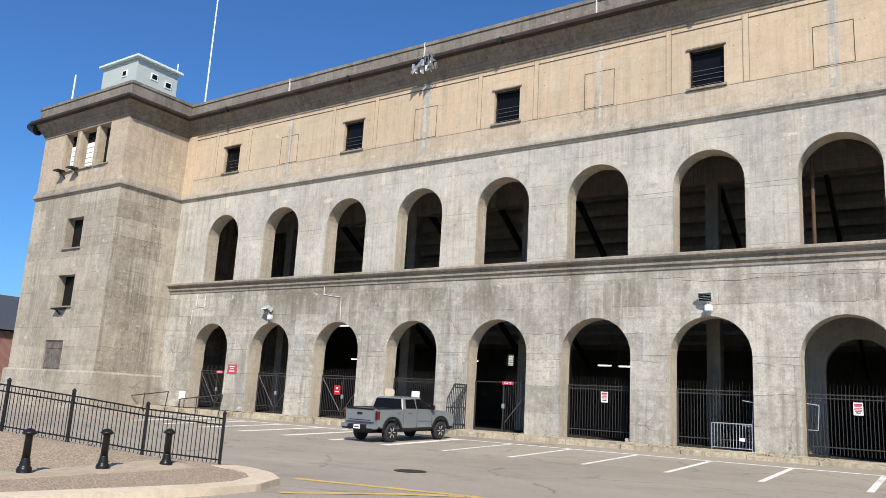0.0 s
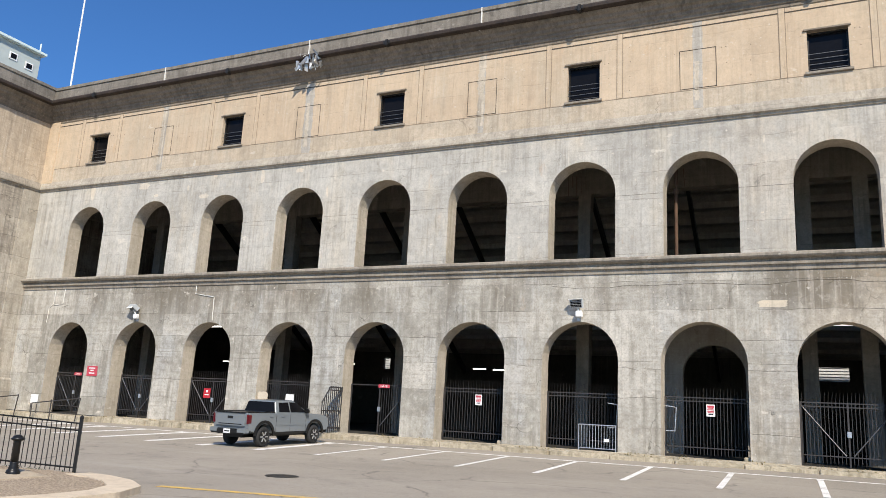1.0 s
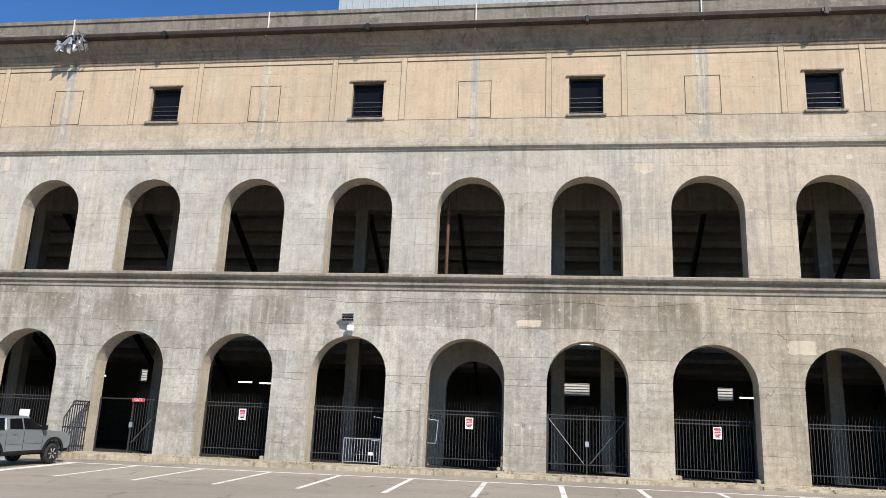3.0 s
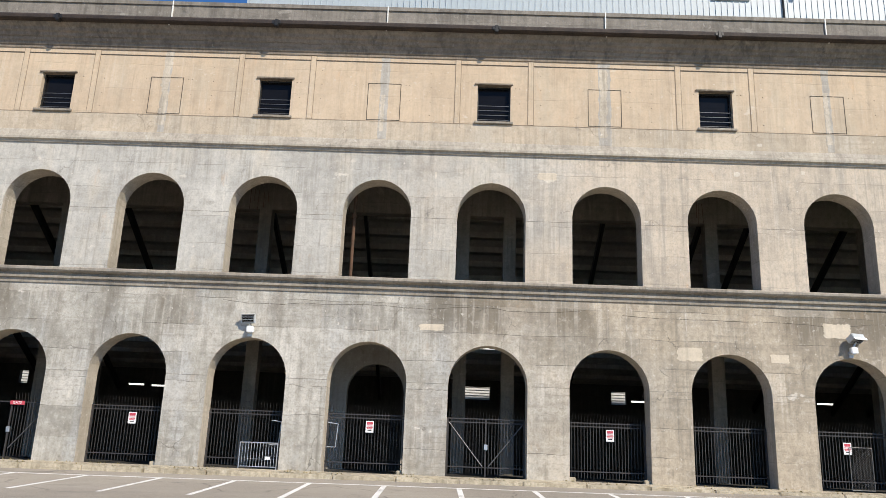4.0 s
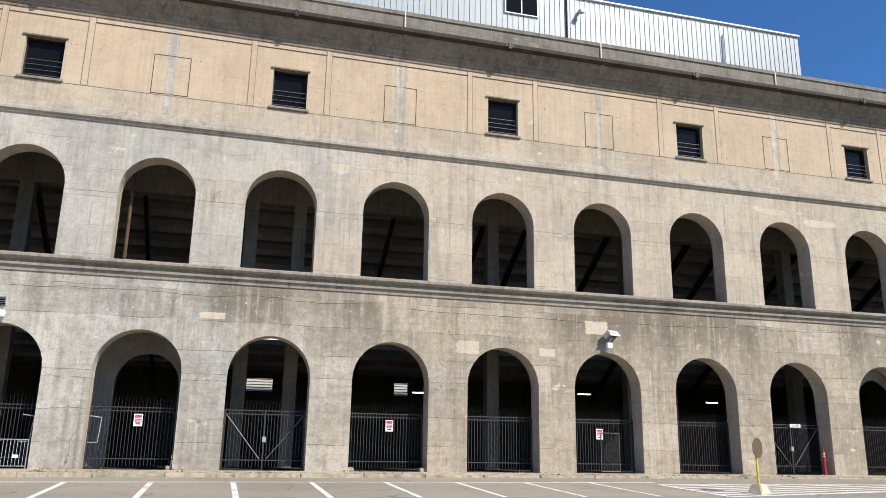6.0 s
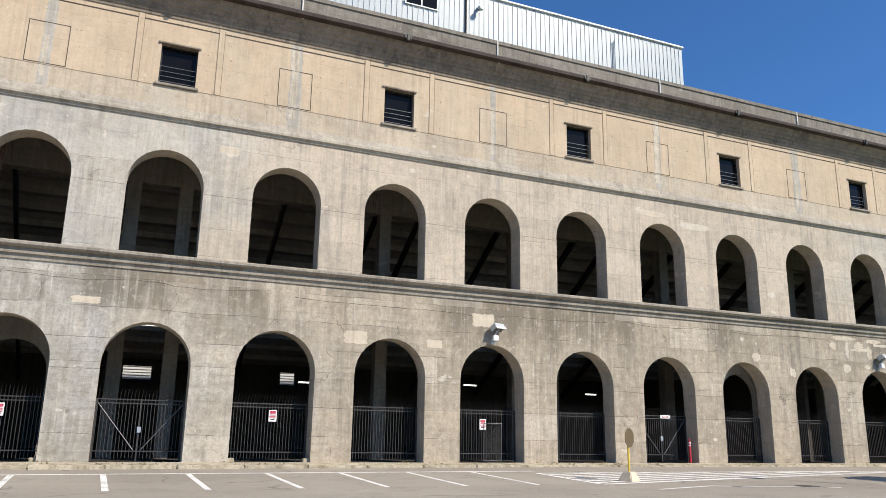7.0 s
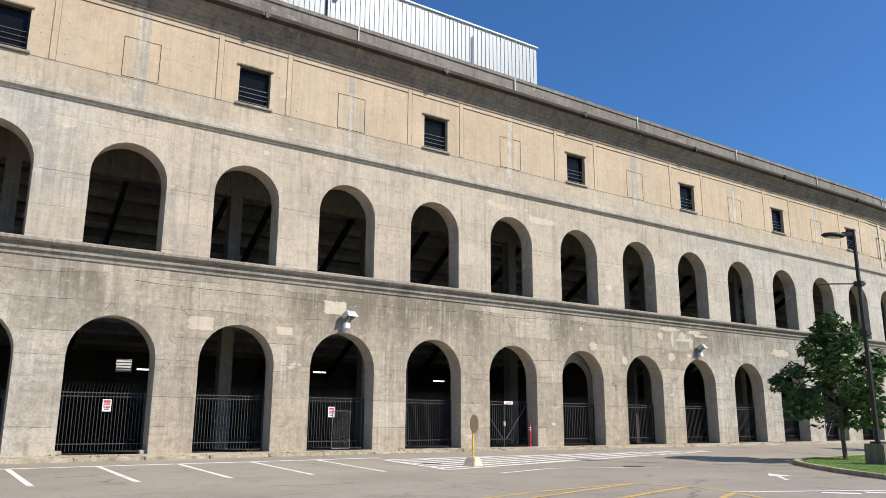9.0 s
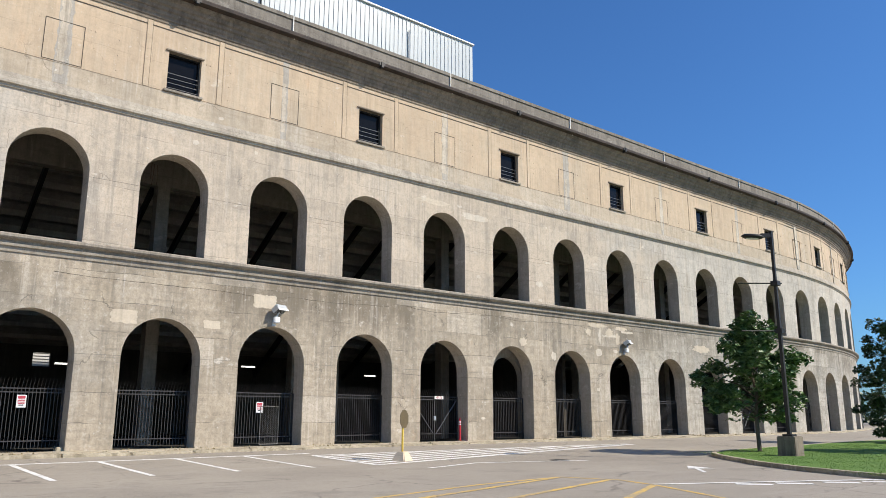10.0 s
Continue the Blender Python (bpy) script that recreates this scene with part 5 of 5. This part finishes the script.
# ---- pickup truck ----
GREYPAINT = Nodes("grey_blue_car_paint")
GREYPAINT.b.inputs["Coat Weight"].default_value = 0.6
GREYPAINT = GREYPAINT.done((0.19, 0.21, 0.222), 0.35, 0.1)
TYRE = plain("tyre_rubber", (0.02, 0.02, 0.02), 0.85)
SPOKE = plain("machined_alloy", (0.34, 0.34, 0.335), 0.45, 0.3)
LENS = plain("red_lamp_lens", (0.10, 0.006, 0.010), 0.3)
truck = thing("pickup_truck", pose(18.3, -5.45, G(18.3, -5.45) + 0.01, math.degrees(math.atan(0.031)), 0, 0) @ pose(0, 0, 0, 0, 0, 87) @ Matrix.Scale(0.95, 4), "grey double-cab pickup truck parked facing the arcade", "truck")


def arc(cx, r, a0, a1, n=8):
    return [(cx + r * math.cos(radians(a0 + (a1 - a0) * i / n)), 0.42 + r * math.sin(radians(a0 + (a1 - a0) * i / n))) for i in range(n + 1)]


side = [(-2.52, 0.66), (-2.16, 0.56)] + arc(-1.62, 0.52, 168, 10) + [(-1.05, 0.50), (1.05, 0.50)] + arc(1.62, 0.52, 170, 12) + [(2.2, 0.56), (2.5, 0.58), (2.60, 0.72), (2.60, 0.98), (2.53, 1.12), (2.25, 1.20), (1.35, 1.275), (0.95, 1.30), (-0.92, 1.30), (-0.95, 1.32), (-2.54, 1.32), (-2.58, 1.28), (-2.54, 0.86)]
bm = prism(BM(), side, -0.91, 0.91)
bmesh.ops.bevel(bm, geom=[e for e in bm.edges if abs(e.verts[0].co.y - e.verts[1].co.y) < 1e-6 and min(e.verts[0].co.z, e.verts[1].co.z) > 0.9], offset=0.05, segments=2, affect="EDGES")
part("body", bm, GREYPAINT, truck)


def loft(bm, low, high):
    a, b = [bm.verts.new(v) for v in low], [bm.verts.new(v) for v in high]
    n = len(a)
    for i in range(n):
        bm.faces.new((a[i], a[(i + 1) % n], b[(i + 1) % n], b[i]))
    bm.faces.new(b), bm.faces.new(a[::-1])
    return bm


bm = loft(BM(), [(-0.95, -0.89, 1.28), (1.30, -0.87, 1.26), (1.30, 0.87, 1.26), (-0.95, 0.89, 1.28)], [(-0.84, -0.71, 1.79), (0.30, -0.71, 1.82), (0.30, 0.71, 1.82), (-0.84, 0.71, 1.79)])
bmesh.ops.bevel(bm, geom=list(bm.edges), offset=0.05, segments=3, affect="EDGES")
part("cab", bm, GREYPAINT, truck)


def quad(bm, pts, lift):
    n = (Vector(pts[1]) - Vector(pts[0])).cross(Vector(pts[3]) - Vector(pts[0])).normalized() * lift
    loft(bm, [Vector(p) - n * 3 for p in pts], [Vector(p) + n for p in pts])
    return bm


def cabside(x, z, s):
    f = (z - 1.28) / 0.52
    return (x, s * (0.89 - 0.18 * f), z)


for s in (-1, 1):
    for pts in (((-0.74, 1.33), (-0.07, 1.33), (-0.07, 1.725), (-0.66, 1.71)), ((0.01, 1.33), (1.02, 1.33), (0.44, 1.72), (0.01, 1.73))):
        q = [cabside(x, z, s) for x, z in pts]
        part("side_window", quad(BM(), q if s < 0 else q[::-1], 0.012), GLASSDARK, truck)
    part("mirror", box(BM(), -0.08, 0.08, -0.1, 0.1, -0.09, 0.1, 0.03), BLACK, truck, at=pose(0.92, s * 1.0, 1.38))
    for x in (0.0, -0.72):
        part("door_handle", box(BM(), x - 0.62, x - 0.42, s * 0.92 - 0.02, s * 0.92 + 0.02, 1.15, 1.19, 0.008), GREYPAINT, truck)
    for x in (1.0, -0.03, -0.92):
        part("door_seam", box(BM(), x - 0.007, x + 0.007, s * 0.911 - 0.002, s * 0.911 + 0.002, 0.58, 1.27), BLACK, truck)
    part("door_crease", box(BM(), -0.9, 0.98, s * 0.912 - 0.012, s * 0.912 + 0.012, 0.80, 0.84, 0.006), GREYPAINT, truck)
    part("sill_trim", box(BM(), -1.05, 1.05, s * 0.90 - 0.02, s * 0.90 + 0.02, 0.45, 0.56, 0.01), BLACK, truck)
    part("tail_lamp", box(BM(), -2.60, -2.38, s * 0.875 - 0.045, s * 0.875 + 0.045, 0.90, 1.26, 0.02), LENS, truck)
    part("head_lamp", box(BM(), 2.40, 2.60, s * 0.70 - 0.16, s * 0.70 + 0.16, 0.88, 1.02, 0.03), WHITE, truck)
    for cx in (-1.62, 1.62):
        bm = BM()
        o, i_ = arc(cx, 0.61, 178, 2, 14), arc(cx, 0.50, 178, 2, 14)
        prism(bm, o + i_[::-1], s * 0.93 - 0.03, s * 0.93 + 0.03)
        part("wheel_arch", bm, BLACK, truck)
q = [(-0.945, 0.80, 1.34), (-0.945, -0.80, 1.34), (-0.865, -0.68, 1.735), (-0.865, 0.68, 1.735)]
part("rear_window", quad(BM(), q, 0.012), GLASSDARK, truck)
q = [(1.24, -0.74, 1.32), (1.24, 0.74, 1.32), (0.42, 0.62, 1.77), (0.42, -0.62, 1.77)]
part("windscreen", quad(BM(), q, 0.02), GLASSDARK, truck)
# Black sheet on top of the solid body stands for the shaded bed hollow.
part("bed_shade_sheet", box(BM(), -2.40, -1.02, -0.74, 0.74, 1.322, 1.332), BLACK, truck)
for y in (-0.82, 0.82):
    part("bed_rail", box(BM(), -2.46, -0.98, y - 0.06, y + 0.06, 1.32, 1.36, 0.012), BLACK, truck)
tg = part("tailgate", box(BM(), -2.60, -2.50, -0.76, 0.76, 0.80, 1.31, 0.02), GREYPAINT, truck)
part("tailgate_lip", box(BM(), -2.64, -2.54, -0.76, 0.76, 1.30, 1.345, 0.015), BLACK, tg)
part("tailgate_recess", box(BM(), -2.606, -2.60, -0.60, 0.60, 0.86, 0.89), BLACK, tg)
part("badge", box(BM(), -2.612, -2.60, -0.14, 0.14, 1.08, 1.18, 0.004), BLACK, tg)
bp = part("rear_bumper", box(BM(), -2.740, -2.44, -0.88, 0.88, 0.50, 0.70, 0.03), BLACK, truck)
part("bumper_end", box(BM(), -2.750, -2.46, -0.92, -0.50, 0.54, 0.72, 0.03), GREYPAINT, bp)
part("bumper_end", box(BM(), -2.750, -2.46, 0.50, 0.92, 0.54, 0.72, 0.03), GREYPAINT, bp)
pl = part("number_plate", box(BM(), -2.755, -2.740, -0.17, 0.17, 0.53, 0.69), WHITE, bp)
part("lettering", box(BM(), -2.758, -2.755, -0.12, 0.12, 0.58, 0.63), BLACK, pl)
part("front_bumper", box(BM(), 2.40, 2.58, -0.88, 0.88, 0.45, 0.70, 0.04), BLACK, truck)
part("grille", box(BM(), 2.46, 2.52, -0.5, 0.5, 0.72, 0.98, 0.02), BLACK, truck)
bm = BM()
tube(bm, (-1.62, -0.7, 0.39), (-1.62, 0.7, 0.39), 0.06)
tube(bm, (1.62, -0.7, 0.39), (1.62, 0.7, 0.39), 0.06)
box(bm, -2.4, 2.3, -0.5, 0.5, 0.36, 0.5)
part("underbody", bm, BLACK, truck)
for cx in (-1.62, 1.62):
    for s in (-1, 1):
        bm = BM()
        lathe(bm, [(0.25, -0.12), (0.34, -0.13), (0.385, -0.09), (0.39, 0.0), (0.385, 0.09), (0.34, 0.13), (0.25, 0.12)], 28)
        wh = part("wheel", bm, TYRE, truck, "black all-terrain tyre", smooth=True, at=pose(cx, s * 0.80, 0.39, -90 * s, 0, 0))
        bm = BM()
        lathe(bm, [(0.262, 0.10), (0.262, 0.135), (0.235, 0.14), (0.225, 0.124), (0.07, 0.124), (0.06, 0.15)], 24)
        rim = part("rim", bm, BLACK, wh)
        for j in range(6):
            a = j * math.tau / 6
            bm = BM()
            box(bm, 0.05, 0.225, -0.024, 0.024, 0.118, 0.146, 0.006)
            part("spoke", bm, SPOKE, wh, at=pose(0, 0, 0, 0, 0, math.degrees(a)))

# ---- stop sign, red marker post ----
sx, sy = 55.45, -7.4
sign = thing("stop_sign", pose(sx, sy, G(sx, sy), 0, 0, 24), "octagonal sign on a yellow post in a concrete foot", "sign")
bm = loft(BM(), [(-0.36, -0.30, -0.05), (0.36, -0.30, -0.05), (0.36, 0.30, -0.05), (-0.36, 0.30, -0.05)], [(-0.19, -0.16, 0.33), (0.19, -0.16, 0.33), (0.19, 0.16, 0.33), (-0.19, 0.16, 0.33)])
bmesh.ops.bevel(bm, geom=list(bm.edges), offset=0.03, segments=2, affect="EDGES")
part("foot", bm, PALE, sign)
part("post", tube(BM(), (0, 0, 0.3), (0, 0, 1.72), 0.04, n=10), YELLOW, sign)
prism_pts = [(0.34 * math.cos(radians(22.5 + 45 * i)), 1.52 + 0.36 * math.sin(radians(22.5 + 45 * i))) for i in range(8)]
part("plate", prism(BM(), prism_pts, -0.07, -0.055), DULLYELLOW, sign, "dull ochre back of the plate")
marker = thing("marker_post", at_wall(bay(13) + 1.25, 0.25, 0.05), "slim red marker post with white bands", "post")
part("post", lathe(BM(), [(0.09, 0.0), (0.09, 0.06), (0.065, 0.08), (0.065, 1.02), (0.05, 1.08)], 12), RED, marker)
for z in (0.82, 0.94):
    part("band", lathe(BM(), [(0.068, z), (0.068, z + 0.06)], 12), WHITE, marker)
part("loop", tube(BM(), (0, 0, 1.06), (0, 0, 1.2), 0.03, n=8), RED, marker)

# ---- lawn island, lamp post and trees ----
edge_pts = [(66.9, -13.55), (65.9, -14.6), (64.2, -16.4), (62.3, -19.1), (61.0, -22.0), (60.0, -26.0), (60.0, -36), (115, -36), (115, -9.0), (90, -9.25), (78, -10.4), (71, -11.2), (68.2, -12.3)]
bm = BM()
vs = [bm.verts.new((x, y, G(x, y) + 0.13)) for x, y in edge_pts]
bm.faces.new(vs)
bmesh.ops.triangulate(bm, faces=bm.faces)
tagged(part("lawn", bm, GRASS), "bright mown grass island behind a kerb", "lawn", kind="structure")
ribbon("lawn_kerb", edge_pts + [edge_pts[0]], -0.02, 0.18, 0.14, 0.3, STONE, "grey granite kerb round the lawn")
bm = BM()
rng = random.Random(4)
for i in range(16000):
    x, y = rng.uniform(60, 84), rng.uniform(-26, -10.5)
    if not (y < -10.9 - 0.05 * (78 - x) and x > 67.2 - 0.9 * max(0, -13.4 - y) + 0.4):
        continue
    z, h, a = G(x, y) + 0.13, rng.uniform(0.012, 0.03), rng.uniform(0, 6.28)
    dx, dy = 0.02 * math.cos(a), 0.02 * math.sin(a)
    bm.faces.new([bm.verts.new(v) for v in ((x - dx, y - dy, z), (x + dx, y + dy, z), (x + dy, y + dx, z + h))])
tagged(part("grass", bm, GRASS), "short mown green grass blades", "grass", kind="stuff")

lx, ly = 68.75, -15.6
lg = G(lx, ly) + 0.13
post = thing("street_lamp", pose(lx, ly, lg), "dark bronze lamp post on a square concrete foot", "lamp post")
bm = BM()
box(bm, -0.37, 0.37, -0.37, 0.37, -0.1, 0.76, 0.03)
part("foot", bm, CORN, post)
part("base_plate", box(BM(), -0.2, 0.2, -0.2, 0.2, 0.76, 0.84, 0.01), DARKMETAL, post)
bm = loft(BM(), [(-0.072, -0.072, 0.8), (0.072, -0.072, 0.8), (0.072, 0.072, 0.8), (-0.072, 0.072, 0.8)], [(-0.052, -0.052, 9.25), (0.052, -0.052, 9.25), (0.052, 0.052, 9.25), (-0.052, 0.052, 9.25)])
part("pole", bm, DARKMETAL, post)
bm = BM()
box(bm, -0.45, 0.0, -0.06, 0.06, 8.98, 9.15, 0.01)
part("arm", bm, DARKMETAL, post, at=pose(0, 0, 0, 0, 0, -38))
bm = BM()
lathe(bm, [(0.05, -0.10), (0.24, -0.09), (0.31, -0.02), (0.24, 0.06), (0.05, 0.1)], 18)
head = part("lamp_head", bm, DARKMETAL, post, smooth=True, at=pose(-0.62, 0.5, 9.03, 0, 4, -38) @ Matrix.Diagonal((1.6, 0.9, 1, 1)))
part("lens", lathe(BM(), [(0.16, -0.115), (0.17, -0.10)], 16), WHITE, head)
for z in (8.1, 6.1):
    part("banner_arm", tube(BM(), (0.2, -0.16, z - 1.1), (-1.25, 0.98, z - 1.1), 0.03, n=6), DARKMETAL, post)
    part("collar", box(BM(), -0.15, 0.15, -0.15, 0.15, z - 1.2, z - 1.0, 0.01), DARKMETAL, post)


def tree(x, y, z, height, spread, low, count, leafmat, seed, label, size=0.16):
    rng = random.Random(seed)
    t = thing("tree", pose(x, y, z), label, "tree")
    bm = BM()
    pts = [Vector((0, 0, -0.1))]
    for i in range(1, 7):
        pts.append(Vector((rng.uniform(-0.08, 0.08), rng.uniform(-0.08, 0.08), height * 0.8 * i / 6)))
    r0 = height * 0.016
    for i, (a, b) in enumerate(zip(pts, pts[1:])):
        tube(bm, a, b, r0 * (1 - i / 7.5), r0 * (1 - (i + 1) / 7.5), 10)
    part("trunk", bm, BARK, t)
    tips = []
    for i in range(34):
        h = low + (height * 0.95 - low) * (i + 0.5) / 34
        a = i * 2.4 + rng.uniform(-0.4, 0.4)
        f = (h - low) / (height - low)
        reach = spread * (0.72 + 0.75 * f if f < 0.4 else 1.02 * ((1 - f) / 0.6) ** 0.7) * rng.uniform(0.55, 1.12)
        base = Vector((0, 0, h * 0.78))
        tip = Vector((reach * math.cos(a), reach * math.sin(a), h + rng.uniform(-0.25, 0.3)))
        limb = BM()
        mid = base.lerp(tip, 0.5) + Vector((0, 0, 0.024 * height))
        tube(limb, base, mid, 0.035, 0.022, 6)
        tube(limb, mid, tip, 0.022, 0.008, 6)
        part("limb", limb, BARK, t)
        for q in (0.5, 0.78, 1.0):
            c = base.lerp(tip, q) + Vector((rng.gauss(0, 0.16), rng.gauss(0, 0.16), rng.gauss(0, 0.12)))
            tips.append((c, spread * rng.uniform(0.13, 0.23)))
    bm = BM()
    for i in range(count):
        c, r = tips[i % len(tips)] if i % 3 else rng.choice(tips)
        v = Vector((rng.gauss(0, 1), rng.gauss(0, 1), rng.gauss(0, 1))).normalized()
        v = v * r * rng.uniform(0.25, 1.0) ** 0.5
        p = c + Vector((v.x, v.y, v.z * 0.62 - 0.25 * (v.x * v.x + v.y * v.y) / r))
        q = Euler((rng.uniform(-0.8, 0.8), rng.uniform(-0.8, 0.8), rng.uniform(0, 6.28))).to_matrix()
        s = size * rng.uniform(0.6, 1.3)
        vs = [bm.verts.new(p + q @ Vector(v) * s) for v in ((-0.6, 0, 0), (0, -0.36, 0.08), (0.8, 0, -0.12), (0, 0.36, 0.08))]
        bm.faces.new(vs)
    part("crown", bm, leafmat, t)
    return t


tree(71.85, -12.6, G(72, -13) + 0.13, 6.3, 2.55, 1.6, 9500, LEAF, 3, "young street tree with a full green crown on the lawn", 0.215)
tree(89.5, -12.3, G(84, -18) + 0.13, 7.8, 2.9, 0.4, 9000, DARKLEAF, 9, "dark dense broad tree at the edge of the lawn", 0.2)
tree(79.5, -20.6, G(84, -18) + 0.13, 8.2, 3.0, 2.6, 6500, LEAF, 21, "broad green tree shading the lawn", 0.24)
bm = BM()
rng = random.Random(12)
for i in range(9000):
    a = rng.uniform(0, 1)
    x, y = 150 + 130 * a + rng.uniform(-4, 4), 30 - 60 * a + rng.uniform(-4, 4)
    top = 5.5 + 2.5 * noise.noise((x * 0.15, y * 0.15, 3))
    z = rng.uniform(0.3, top) * (1 - 0.2 * rng.random())
    q = Euler((rng.uniform(-1, 1), rng.uniform(-1, 1), rng.uniform(0, 6.28))).to_matrix()
    s = rng.uniform(0.35, 0.8)
    bm.faces.new([bm.verts.new(Vector((x, y, z)) + q @ Vector(v) * s) for v in ((-0.7, 0, 0), (0, -0.5, 0.1), (0.7, 0, 0), (0, 0.5, 0.1))])
tagged(part("far_trees", bm, DARKLEAF), "distant row of dark green trees", "trees", kind="stuff")

# ---- brick house past the tower ----
BRICK = Nodes("red_brick")
bt = BRICK.t.nodes.new("ShaderNodeTexBrick")
bt.inputs["Scale"].default_value = 1.0
for key, v in (("Mortar Size", 0.012), ("Brick Width", 0.22), ("Row Height", 0.075)):
    bt.inputs[key].default_value = v
for key, v in (("Color1", (0.28, 0.075, 0.05, 1)), ("Color2", (0.20, 0.055, 0.04, 1)), ("Mortar", (0.33, 0.28, 0.24, 1))):
    bt.inputs[key].default_value = v
sw = BRICK.t.nodes.new("ShaderNodeCombineXYZ")
BRICK.t.links.new(BRICK.math("ADD", BRICK.axis(0), BRICK.axis(1)), sw.inputs[0])
BRICK.t.links.new(BRICK.axis(2), sw.inputs[1])
BRICK.t.links.new(sw.outputs[0], bt.inputs["Vector"])
BRICK = BRICK.done(bt.outputs[0], 0.9)
SLATE = plain("dark_slate", (0.06, 0.065, 0.075), 0.6)
house = thing("brick_house", pose(-35.5, 4.0, 0), "red brick house with a dark slate roof and white trim", "house")
part("wall", box(BM(), -8, 8, -6, 6, -0.6, 4.9), BRICK, house)
bm = prism(BM(), [(-8.5, 5.0), (8.5, 5.0), (0, 8.6)], -6.4, 6.4)
part("roof", bm, SLATE, house)
bm = prism(BM(), [(-8.7, 4.8), (8.7, 4.8), (8.7, 5.1), (0, 8.8), (-8.7, 5.1)], -6.5, -6.42)
part("gable_trim", bm, WHITE, house)
for x in (-5, 0, 5):
    w_ = part("window", box(BM(), x - 0.7, x + 0.7, -6.06, -6.0, 1.4, 3.4), WHITE, house)
    part("pane", box(BM(), x - 0.55, x + 0.55, -6.07, -6.061, 1.55, 3.25), GLASSDARK, w_)
